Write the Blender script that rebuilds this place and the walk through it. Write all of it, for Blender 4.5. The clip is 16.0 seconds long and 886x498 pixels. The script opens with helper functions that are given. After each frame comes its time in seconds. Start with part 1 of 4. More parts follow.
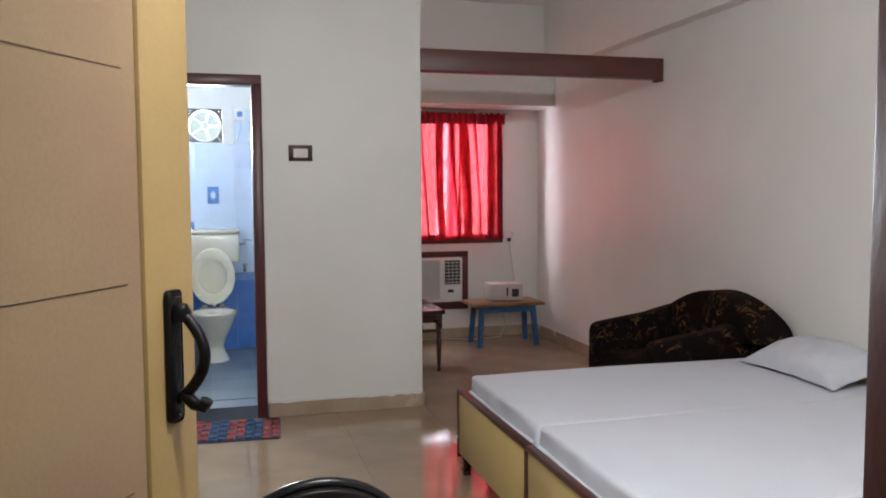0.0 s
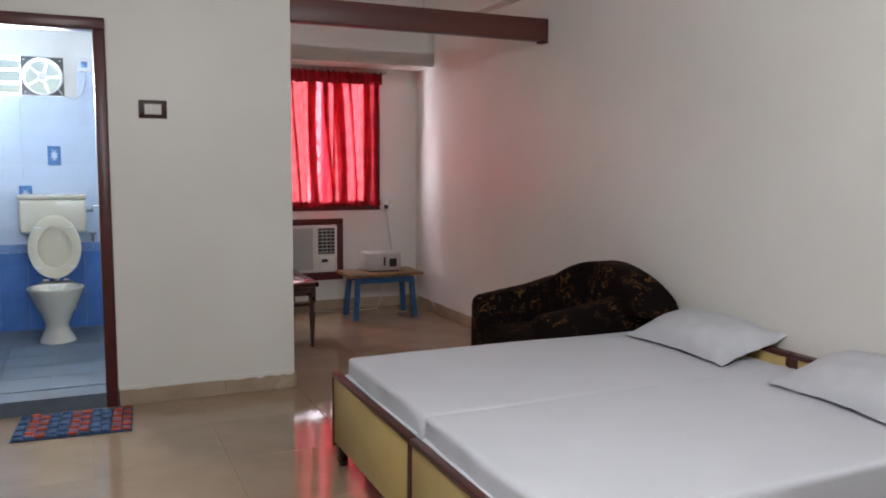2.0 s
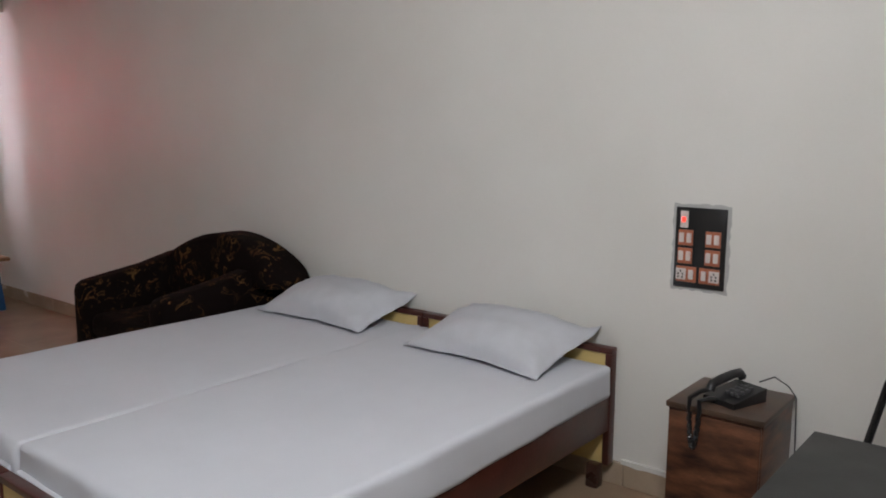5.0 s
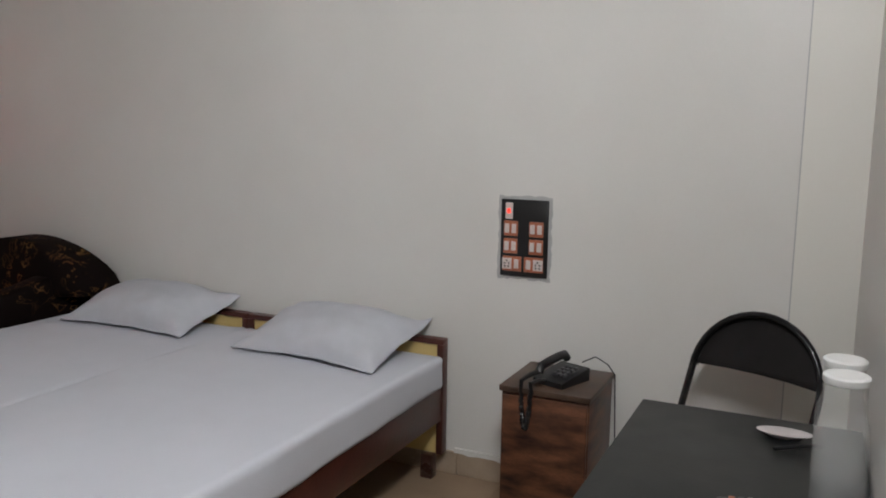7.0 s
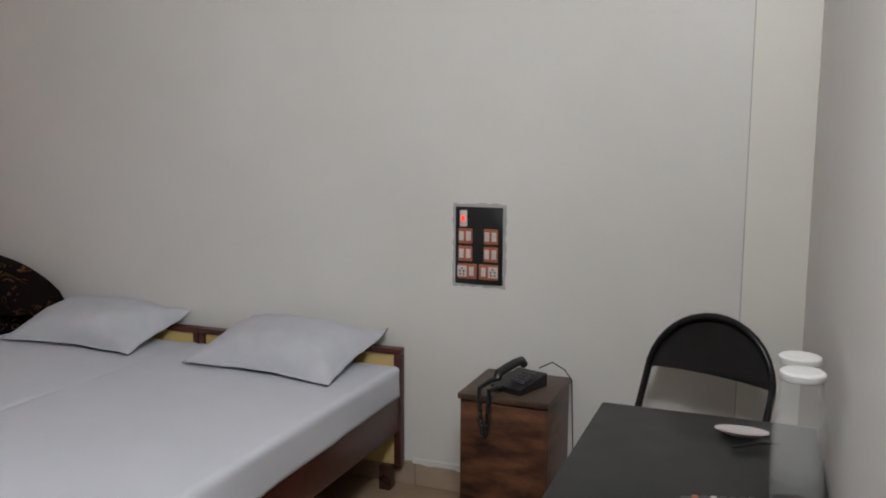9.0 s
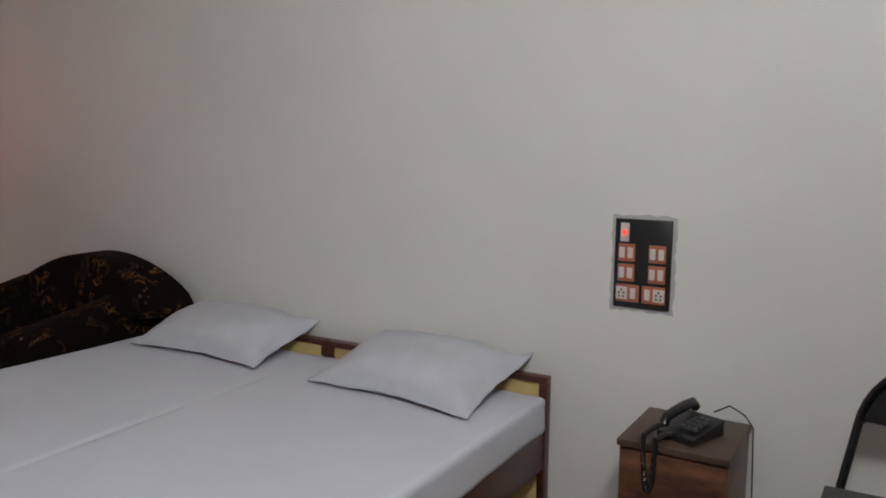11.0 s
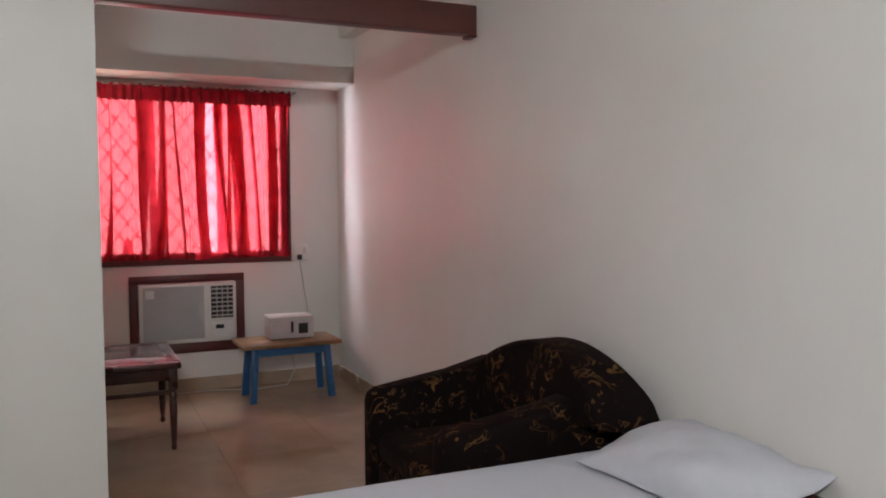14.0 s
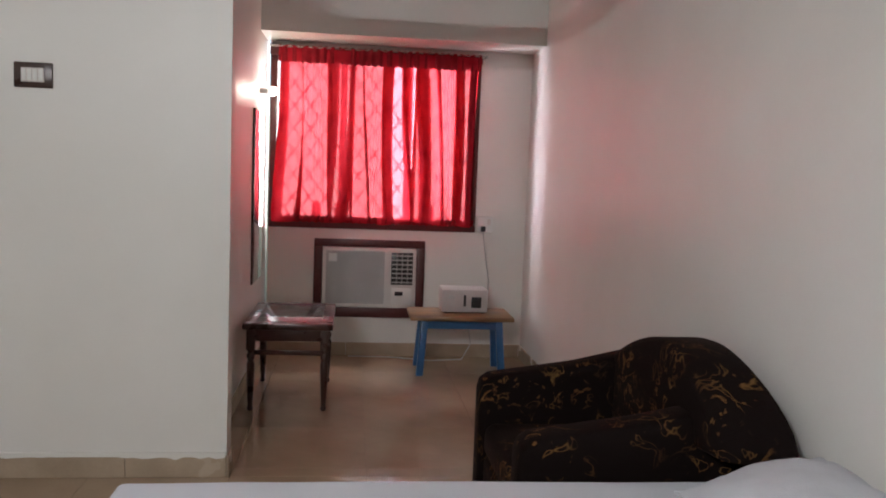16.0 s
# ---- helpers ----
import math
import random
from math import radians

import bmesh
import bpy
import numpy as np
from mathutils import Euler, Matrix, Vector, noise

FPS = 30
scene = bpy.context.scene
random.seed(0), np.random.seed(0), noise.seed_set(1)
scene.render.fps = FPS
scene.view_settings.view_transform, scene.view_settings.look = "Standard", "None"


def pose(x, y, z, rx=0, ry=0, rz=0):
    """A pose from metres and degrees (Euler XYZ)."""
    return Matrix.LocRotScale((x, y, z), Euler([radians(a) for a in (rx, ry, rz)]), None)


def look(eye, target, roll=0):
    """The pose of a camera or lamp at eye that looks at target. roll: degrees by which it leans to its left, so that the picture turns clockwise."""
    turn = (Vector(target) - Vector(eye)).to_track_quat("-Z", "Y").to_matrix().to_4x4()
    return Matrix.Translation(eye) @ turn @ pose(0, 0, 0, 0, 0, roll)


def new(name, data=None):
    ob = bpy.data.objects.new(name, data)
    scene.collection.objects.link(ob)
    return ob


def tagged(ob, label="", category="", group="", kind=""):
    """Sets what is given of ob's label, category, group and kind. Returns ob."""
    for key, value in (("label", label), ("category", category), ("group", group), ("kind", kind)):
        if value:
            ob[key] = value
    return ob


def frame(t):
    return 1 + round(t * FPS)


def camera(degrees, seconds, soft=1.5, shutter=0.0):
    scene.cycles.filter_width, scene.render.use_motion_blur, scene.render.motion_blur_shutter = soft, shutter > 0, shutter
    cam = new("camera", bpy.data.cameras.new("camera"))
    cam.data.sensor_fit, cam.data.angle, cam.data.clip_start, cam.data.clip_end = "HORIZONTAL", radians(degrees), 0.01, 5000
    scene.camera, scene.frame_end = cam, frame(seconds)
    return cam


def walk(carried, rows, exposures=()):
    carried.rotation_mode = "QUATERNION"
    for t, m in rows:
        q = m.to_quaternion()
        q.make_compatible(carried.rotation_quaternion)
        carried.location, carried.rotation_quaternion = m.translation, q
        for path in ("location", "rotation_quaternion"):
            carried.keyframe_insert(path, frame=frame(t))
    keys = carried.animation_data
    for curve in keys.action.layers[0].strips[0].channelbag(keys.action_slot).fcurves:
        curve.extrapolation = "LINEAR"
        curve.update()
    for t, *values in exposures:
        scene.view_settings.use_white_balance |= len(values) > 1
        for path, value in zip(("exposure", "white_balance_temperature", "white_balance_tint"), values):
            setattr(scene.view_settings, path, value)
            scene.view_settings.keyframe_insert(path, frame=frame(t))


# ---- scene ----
cam = camera(57.6, 16.0, soft=1.9)
PATH = [
    (0, (-3.101, -5.276, 1.457), (-2.577, -3.351, 1.316), -0.3),
    (0.5, (-3.044, -5.167, 1.467), (-2.497, -3.247, 1.352), -0.1),
    (1, (-3.016, -5.092, 1.451), (-2.421, -3.191, 1.268), 0.1),
    (1.5, (-3.008, -4.998, 1.46), (-2.312, -3.132, 1.271), 0.5),
    (2, (-3.003, -4.927, 1.456), (-2.189, -3.114, 1.229), 0.5),
    (2.5, (-3.013, -4.859, 1.459), (-2.119, -3.085, 1.231), 0.4),
    (3, (-3.026, -4.834, 1.447), (-1.97, -3.149, 1.239), 0.4),
    (3.5, (-3.034, -4.792, 1.441), (-1.836, -3.208, 1.204), 0.5),
    (4, (-2.961, -4.731, 1.441), (-1.668, -3.229, 1.176), 0.3),
    (4.5, (-2.881, -4.684, 1.444), (-1.499, -3.268, 1.153), 0.4),
    (5, (-2.849, -4.657, 1.433), (-1.311, -3.415, 1.13), 0.3),
    (7.5, (-2.891, -4.57, 1.378), (-1.058, -3.819, 1.097), 0.7),
    (8, (-2.893, -4.568, 1.375), (-1.028, -3.903, 1.091), 0.4),
    (10.5, (-2.714, -4.432, 1.383), (-0.966, -3.492, 1.142), 0.4),
    (11, (-2.588, -4.332, 1.402), (-0.884, -3.322, 1.128), 0.5),
    (11.5, (-2.516, -4.205, 1.433), (-0.901, -3.052, 1.178), -0.1),
    (12, (-2.344, -4.16, 1.444), (-0.899, -2.788, 1.268), 0.6),
    (12.5, (-2.268, -4.113, 1.443), (-1.0, -2.579, 1.242), 1.6),
    (13, (-2.152, -3.935, 1.411), (-1.009, -2.298, 1.283), 0.4),
    (13.5, (-2.103, -3.842, 1.423), (-1.031, -2.161, 1.263), 0.3),
    (14, (-1.931, -3.746, 1.418), (-1.094, -1.934, 1.295), -0.2),
    (14.5, (-1.771, -3.687, 1.389), (-0.976, -1.861, 1.208), -0.2),
    (15, (-1.596, -3.635, 1.364), (-1.006, -1.733, 1.184), -0.7),
    (15.5, (-1.443, -3.538, 1.391), (-0.991, -1.597, 1.229), 0.6),
    (16, (-1.288, -3.539, 1.366), (-1.065, -1.56, 1.183), 2.2),
]
walk(cam, [(t, look(eye, target, roll)) for t, eye, target, roll in PATH],
     exposures=((0, 0.3), (2, 0.18), (4, 0.13), (5, -0.06), (7.5, -0.15), (11, -0.24), (12.4, -0.18), (14, 0.24), (16, 0.33)))

# ---- light and exposure ----
world = bpy.data.worlds.new("world")
scene.world = world
world.use_nodes = True
wn = world.node_tree.nodes
sky = wn.new("ShaderNodeTexSky")
sky.sky_type, sky.sun_disc, sky.sun_elevation, sky.sun_rotation = "NISHITA", False, radians(55), radians(200)
wn["Background"].inputs[1].default_value = 0.12
world.node_tree.links.new(sky.outputs[0], wn["Background"].inputs[0])
sun = new("sun", bpy.data.lights.new("sun", "SUN"))
sun.data.energy, sun.data.angle, sun.data.color = 1.0, radians(12), (1, 0.96, 0.9)
sun.matrix_world = look((0, 20, 30), (-2, 2, 1))


def area(name, eye, target, sx, sy, watts, colour):
    lamp = new(name, bpy.data.lights.new(name, "AREA"))
    lamp.data.shape, lamp.data.size, lamp.data.size_y = "RECTANGLE", sx, sy
    lamp.data.energy, lamp.data.color = watts, colour
    lamp.matrix_world = look(eye, target)
    return lamp


area("window_daylight", (-1.14, 2.72, 1.62), (-1.14, 0, 1.55), 1.7, 1.4, 64, (1.0, 0.95, 0.97))
area("window_side_daylight", (-0.95, 2.66, 1.62), (0, 2.10, 1.58), 0.45, 1.25, 34, (0.88, 0.86, 1.0))
area("bathroom_daylight", (-3.42, 2.28, 2.04), (-3.42, 0, 1.6), 0.80, 0.42, 290, (0.86, 0.93, 1.0))
area("tube_glow", (-2.35, -4.60, 2.46), (-1.0, -2.4, 1.2), 1.15, 0.05, 86, (0.95, 0.955, 0.985))
bulb_light = new("bulb_light", bpy.data.lights.new("bulb_light", "POINT"))
bulb_light.data.energy, bulb_light.data.color, bulb_light.data.shadow_soft_size = 2.8, (1.0, 0.90, 0.75), 0.03
bulb_light.matrix_world = pose(-1.76, 2.02, 1.88)
area("corridor_glow", (-2.9, -5.9, 2.72), (-2.9, -5.3, 0.2), 1.2, 0.5, 10, (1.0, 0.93, 0.80))


# ---- materials ----
def material(name, colour, rough=0.5, metal=0.0, vary=0.12, scale=6.0, fine=120.0, bump=0.05, second=None, mix=0.0,
             random_pieces=0.0, spec=0.5, stretch=(1, 1, 1)):
    """Paint, wood, stone or plastic: a base colour, large uneven tone, fine grain and relief, in object metres."""
    m = bpy.data.materials.new(name)
    m.use_nodes = True
    n, l = m.node_tree.nodes, m.node_tree.links
    b = n["Principled BSDF"]
    b.inputs["Roughness"].default_value, b.inputs["Metallic"].default_value = rough, metal
    b.inputs["Specular IOR Level"].default_value = spec
    co, mp = n.new("ShaderNodeTexCoord"), n.new("ShaderNodeMapping")
    mp.inputs["Scale"].default_value = stretch
    l.new(co.outputs["Object"], mp.inputs["Vector"])
    big, small = n.new("ShaderNodeTexNoise"), n.new("ShaderNodeTexNoise")
    for t, s, d in ((big, scale, 4), (small, fine, 3)):
        t.inputs["Scale"].default_value, t.inputs["Detail"].default_value = s, d
        l.new(mp.outputs[0], t.inputs["Vector"])
    ramp = n.new("ShaderNodeValToRGB")
    other = second or colour
    ramp.color_ramp.elements[0].position, ramp.color_ramp.elements[1].position = 0.3, 0.72
    ramp.color_ramp.elements[0].color = (*[c * (1 - vary) + (o - c) * mix for c, o in zip(colour, other)], 1)
    ramp.color_ramp.elements[1].color = (*[min(1, c * (1 + vary * 0.5)) for c in colour], 1)
    l.new(big.outputs[0], ramp.inputs[0])
    grain = n.new("ShaderNodeMix")
    grain.data_type, grain.blend_type = "RGBA", "OVERLAY"
    grain.inputs[0].default_value = min(0.5, vary * 1.2)
    l.new(ramp.outputs[0], grain.inputs[6])
    l.new(small.outputs[1], grain.inputs[7])
    bw = n.new("ShaderNodeRGBToBW")
    l.new(small.outputs[1], bw.inputs[0])
    l.new(bw.outputs[0], grain.inputs[7])
    out = grain.outputs[2]
    if random_pieces:
        info, hsv, rng = n.new("ShaderNodeObjectInfo"), n.new("ShaderNodeHueSaturation"), n.new("ShaderNodeMapRange")
        rng.inputs[3].default_value, rng.inputs[4].default_value = 1 - random_pieces, 1 + random_pieces
        l.new(info.outputs["Random"], rng.inputs[0])
        l.new(rng.outputs[0], hsv.inputs["Value"])
        l.new(out, hsv.inputs["Color"])
        out = hsv.outputs[0]
    l.new(out, b.inputs["Base Color"])
    rr = n.new("ShaderNodeMapRange")
    rr.inputs[3].default_value, rr.inputs[4].default_value = max(0.02, rough * 0.8), min(1, rough * 1.25)
    l.new(big.outputs[0], rr.inputs[0])
    l.new(rr.outputs[0], b.inputs["Roughness"])
    if bump:
        bp = n.new("ShaderNodeBump")
        bp.inputs["Strength"].default_value, bp.inputs["Distance"].default_value = bump, 0.01
        l.new(small.outputs[0], bp.inputs["Height"])
        l.new(bp.outputs[0], b.inputs["Normal"])
    return m


def glow(name, colour, strength):
    m = bpy.data.materials.new(name)
    m.use_nodes = True
    b = m.node_tree.nodes["Principled BSDF"]
    b.inputs["Base Color"].default_value = (*colour, 1)
    b.inputs["Emission Color"].default_value = (*colour, 1)
    b.inputs["Emission Strength"].default_value = strength
    return m


def clear(name, colour, rough=0.02, ior=1.45):
    m = bpy.data.materials.new(name)
    m.use_nodes = True
    b = m.node_tree.nodes["Principled BSDF"]
    b.inputs["Base Color"].default_value = (*colour, 1)
    b.inputs["Roughness"].default_value, b.inputs["IOR"].default_value = rough, ior
    b.inputs["Transmission Weight"].default_value = 1
    return m


def cloth_through(name, colour, deep):
    """Thin woven curtain cloth that lets daylight glow through and shows the bars behind it."""
    m = bpy.data.materials.new(name)
    m.use_nodes = True
    n, l = m.node_tree.nodes, m.node_tree.links
    n.remove(n["Principled BSDF"])
    dif, tra, see = n.new("ShaderNodeBsdfDiffuse"), n.new("ShaderNodeBsdfTranslucent"), n.new("ShaderNodeBsdfTransparent")
    co, wv, ns = n.new("ShaderNodeTexCoord"), n.new("ShaderNodeTexWave"), n.new("ShaderNodeTexNoise")
    wv.inputs["Scale"].default_value, wv.inputs["Distortion"].default_value = 60, 2
    ns.inputs["Scale"].default_value, ns.inputs["Detail"].default_value = 9, 5
    l.new(co.outputs["Object"], wv.inputs["Vector"])
    l.new(co.outputs["Object"], ns.inputs["Vector"])
    ramp = n.new("ShaderNodeValToRGB")
    ramp.color_ramp.elements[0].color, ramp.color_ramp.elements[1].color = (*deep, 1), (*colour, 1)
    ramp.color_ramp.elements[0].position, ramp.color_ramp.elements[1].position = 0.25, 0.65
    l.new(ns.outputs[0], ramp.inputs[0])
    for s in (dif, tra):
        l.new(ramp.outputs[0], s.inputs[0])
    see.inputs[0].default_value = (0.98, 0.36, 0.40, 1)
    a, b = n.new("ShaderNodeMixShader"), n.new("ShaderNodeMixShader")
    a.inputs[0].default_value, b.inputs[0].default_value = 0.42, 0.06
    l.new(dif.outputs[0], a.inputs[1]), l.new(tra.outputs[0], a.inputs[2])
    l.new(a.outputs[0], b.inputs[1]), l.new(see.outputs[0], b.inputs[2])
    l.new(b.outputs[0], n["Material Output"].inputs[0])
    return m


WALL = material("cream_wall_paint", (0.73, 0.72, 0.685), 0.42, vary=0.035, scale=1.3, fine=90, bump=0.03, second=(0.66, 0.64, 0.59), mix=0.35)
COLUMNP = material("cream_column_paint", (0.735, 0.72, 0.66), 0.42, vary=0.035, scale=1.7, fine=90, bump=0.03)
CEIL = material("ceiling_distemper", (0.76, 0.75, 0.74), 0.8, vary=0.04, scale=2)
TILE = material("vitrified_floor_tile", (0.36, 0.262, 0.178), 0.075, vary=0.10, scale=3.5, fine=160, bump=0.004, second=(0.31, 0.22, 0.145), mix=0.5, random_pieces=0.03)
GROUT = material("tile_joint", (0.33, 0.24, 0.162), 0.7)
SKIRT = material("skirting_tile", (0.43, 0.34, 0.25), 0.25, vary=0.10, scale=5, second=(0.36, 0.27, 0.19), mix=0.5, random_pieces=0.05)
MAROON = material("maroon_enamel", (0.085, 0.018, 0.017), 0.35, vary=0.22, scale=9, bump=0.06, stretch=(1, 1, 0.4))
BEAMW = material("red_brown_beam_paint", (0.095, 0.026, 0.020), 0.42, vary=0.25, scale=7, bump=0.08, stretch=(0.3, 1, 1))
YELLOW = material("yellow_door_laminate", (0.34, 0.235, 0.095), 0.38, vary=0.10, scale=4, second=(0.36, 0.24, 0.10), mix=0.4)
BATHDOOR = material("pale_mauve_door_paint", (0.36, 0.32, 0.33), 0.4, vary=0.12, scale=5)
DOORPANEL = material("tan_door_board", (0.30, 0.215, 0.12), 0.45, vary=0.14, scale=2.2, second=(0.30, 0.185, 0.12), mix=0.7, bump=0.06)
CREAMLAM = material("pale_yellow_laminate", (0.62, 0.47, 0.19), 0.34, vary=0.07, scale=5)
REDWOOD = material("polished_red_brown_wood", (0.075, 0.021, 0.015), 0.32, vary=0.3, scale=14, fine=90, bump=0.06, second=(0.06, 0.016, 0.01), mix=0.6)
DARKWOOD = material("dark_stained_wood", (0.045, 0.018, 0.013), 0.28, vary=0.3, scale=12, bump=0.06)
SHEET = material("white_cotton_sheet", (0.615, 0.63, 0.68), 0.9, vary=0.035, scale=5, fine=260, bump=0.12, spec=0.1)
PILLOWC = material("off_white_pillow_case", (0.56, 0.575, 0.615), 0.9, vary=0.06, scale=11, fine=240, bump=0.2, spec=0.1)
NIGHT = material("brown_wood_grain_laminate", (0.145, 0.058, 0.028), 0.4, vary=0.4, scale=7, fine=70, second=(0.05, 0.018, 0.01), mix=0.8, bump=0.06, stretch=(1, 1, 3.5))
NIGHTTOP = material("worn_brown_laminate_top", (0.10, 0.058, 0.038), 0.42, vary=0.3, scale=9, second=(0.05, 0.03, 0.02), mix=0.6)
DESK = material("black_desk_laminate", (0.007, 0.008, 0.008), 0.38, vary=0.25, scale=8, bump=0.02, spec=0.28)
TUBEGREY = material("dark_grey_keys", (0.07, 0.07, 0.075), 0.4)
BLACK = material("black_plastic", (0.012, 0.012, 0.013), 0.32, vary=0.2, bump=0.02)
VINYL = material("black_vinyl", (0.009, 0.008, 0.008), 0.36, spec=0.3, vary=0.25, scale=20, bump=0.03)
TUBE = material("black_enamel_tube", (0.010, 0.010, 0.011), 0.22, metal=0.3, vary=0.2)
IRON = material("black_iron", (0.012, 0.012, 0.014), 0.3, metal=0.7, vary=0.3, scale=30, bump=0.2)
WHITEP = material("white_plastic", (0.72, 0.72, 0.70), 0.35, vary=0.05)
ACBODY = material("aged_white_plastic", (0.68, 0.67, 0.64), 0.4, vary=0.06, scale=7)
ACGRILL = material("grey_grille_plastic", (0.46, 0.46, 0.45), 0.5, vary=0.08)
STAB = material("dull_white_enamel", (0.50, 0.46, 0.45), 0.4, vary=0.1, scale=10)
ORANGE = material("orange_brown_plastic", (0.45, 0.15, 0.08), 0.4, vary=0.15)
PLATEW = material("pinkish_white_switch", (0.66, 0.60, 0.57), 0.35, vary=0.06)
REDLED = glow("red_neon_indicator", (1.0, 0.05, 0.03), 2.0)
BLUE = material("blue_gloss_paint", (0.030, 0.115, 0.27), 0.3, vary=0.25, scale=12, bump=0.08)
TABLEW = material("worn_yellow_brown_board", (0.30, 0.17, 0.075), 0.4, vary=0.3, scale=8, second=(0.17, 0.08, 0.035), mix=0.8, stretch=(0.4, 1, 1), bump=0.05)
TOPGLASS = material("smoky_table_glass", (0.12, 0.11, 0.105), 0.16, vary=0.1, scale=4, bump=0)
CERAMIC = material("ivory_ceramic", (0.66, 0.62, 0.50), 0.14, vary=0.06, scale=4, bump=0)
SEATP = material("ivory_seat_plastic", (0.70, 0.65, 0.50), 0.3, vary=0.05)
BLUETILE = material("deep_blue_wall_tile", (0.085, 0.21, 0.52), 0.14, vary=0.15, scale=7, bump=0.01, random_pieces=0.10)
PALETILE = material("pale_blue_wall_tile", (0.58, 0.67, 0.80), 0.14, vary=0.06, scale=4, bump=0.01, random_pieces=0.03)
BORDER = material("blue_border_tile", (0.20, 0.34, 0.62), 0.2, vary=0.35, scale=60, random_pieces=0.08)
MOTIF = material("blue_motif_glaze", (0.10, 0.22, 0.48), 0.2, vary=0.3, scale=40)
BATHFLOOR = material("grey_blue_floor_tile", (0.13, 0.16, 0.20), 0.5, vary=0.15, scale=6, random_pieces=0.06)
STEP = material("blue_grey_step_stone", (0.12, 0.155, 0.20), 0.35, vary=0.2, scale=9)
CHROME = material("chrome", (0.6, 0.6, 0.6), 0.14, metal=1.0, vary=0.05)
MIRROR = material("mirror_silver", (0.86, 0.87, 0.87), 0.02, metal=1.0, vary=0.0, bump=0)
MATBLUE = material("blue_cotton_yarn", (0.045, 0.10, 0.22), 0.95, vary=0.35, scale=40, fine=300, bump=0.6, random_pieces=0.25)
MATRED = material("red_cotton_yarn", (0.42, 0.075, 0.045), 0.95, vary=0.3, scale=40, fine=300, bump=0.6, random_pieces=0.2)
BULB = glow("lit_bulb_glass", (1.0, 0.93, 0.85), 16)
TUBEGLOW = glow("lit_tube_glass", (1.0, 0.97, 0.92), 5)
PANE = clear("window_glass", (0.95, 0.97, 0.97), 0.03)
BOTTLE = material("hazy_clear_plastic", (0.66, 0.67, 0.65), 0.25, vary=0.05)
BOTTLE.node_tree.nodes["Principled BSDF"].inputs["Alpha"].default_value = 0.17
CURTAIN = cloth_through("red_curtain_cloth", (0.60, 0.028, 0.045), (0.40, 0.012, 0.024))
HEMC = material("dark_red_hem_cloth", (0.27, 0.012, 0.02), 0.9, vary=0.2, scale=20, bump=0.2, spec=0.1)


def sofa_cloth():
    """Dark brown plush with scattered gold and rust scroll figures."""
    m = bpy.data.materials.new("dark_scroll_plush")
    m.use_nodes = True
    n, l = m.node_tree.nodes, m.node_tree.links
    b = n["Principled BSDF"]
    co, warp, vor = n.new("ShaderNodeTexCoord"), n.new("ShaderNodeTexNoise"), n.new("ShaderNodeTexNoise")
    warp.inputs["Scale"].default_value = 5.0
    vor.inputs["Scale"].default_value, vor.inputs["Detail"].default_value = 11.0, 2.0
    vor.inputs["Distortion"].default_value = 1.6
    l.new(co.outputs["Object"], warp.inputs["Vector"])
    l.new(co.outputs["Object"], vor.inputs["Vector"])
    line = n.new("ShaderNodeValToRGB")
    e = line.color_ramp.elements
    e[0].position, e[0].color = 0.53, (0, 0, 0, 1)
    e[1].position, e[1].color = 0.60, (0, 0, 0, 1)
    mid = e.new(0.565)
    mid.color = (1, 1, 1, 1)
    l.new(vor.outputs[0], line.inputs[0])
    patch = n.new("ShaderNodeValToRGB")
    patch.color_ramp.elements[0].position, patch.color_ramp.elements[1].position = 0.44, 0.60
    l.new(warp.outputs[0], patch.inputs[0])
    mul = n.new("ShaderNodeMath")
    mul.operation = "MULTIPLY"
    l.new(line.outputs[0], mul.inputs[0]), l.new(patch.outputs[0], mul.inputs[1])
    tone, gold = n.new("ShaderNodeTexNoise"), n.new("ShaderNodeMix")
    tone.inputs["Scale"].default_value = 14
    l.new(co.outputs["Object"], tone.inputs["Vector"])
    gold.data_type = "RGBA"
    gold.inputs[6].default_value, gold.inputs[7].default_value = (0.10, 0.030, 0.014, 1), (0.21, 0.125, 0.04, 1)
    l.new(tone.outputs[0], gold.inputs[0])
    base = n.new("ShaderNodeMix")
    base.data_type = "RGBA"
    base.inputs[6].default_value = (0.0075, 0.0045, 0.004, 1)
    l.new(mul.outputs[0], base.inputs[0]), l.new(gold.outputs[2], base.inputs[7])
    l.new(base.outputs[2], b.inputs["Base Color"])
    b.inputs["Roughness"].default_value, b.inputs["Specular IOR Level"].default_value = 0.9, 0.08
    b.inputs["Sheen Weight"].default_value, b.inputs["Sheen Roughness"].default_value = 0.03, 0.4
    b.inputs["Sheen Tint"].default_value = (0.5, 0.25, 0.18, 1)
    nz, bp = n.new("ShaderNodeTexNoise"), n.new("ShaderNodeBump")
    nz.inputs["Scale"].default_value = 260
    bp.inputs["Strength"].default_value, bp.inputs["Distance"].default_value = 0.3, 0.004
    l.new(co.outputs["Object"], nz.inputs["Vector"])
    l.new(nz.outputs[0], bp.inputs["Height"]), l.new(bp.outputs[0], b.inputs["Normal"])
    return m


SOFA = sofa_cloth()


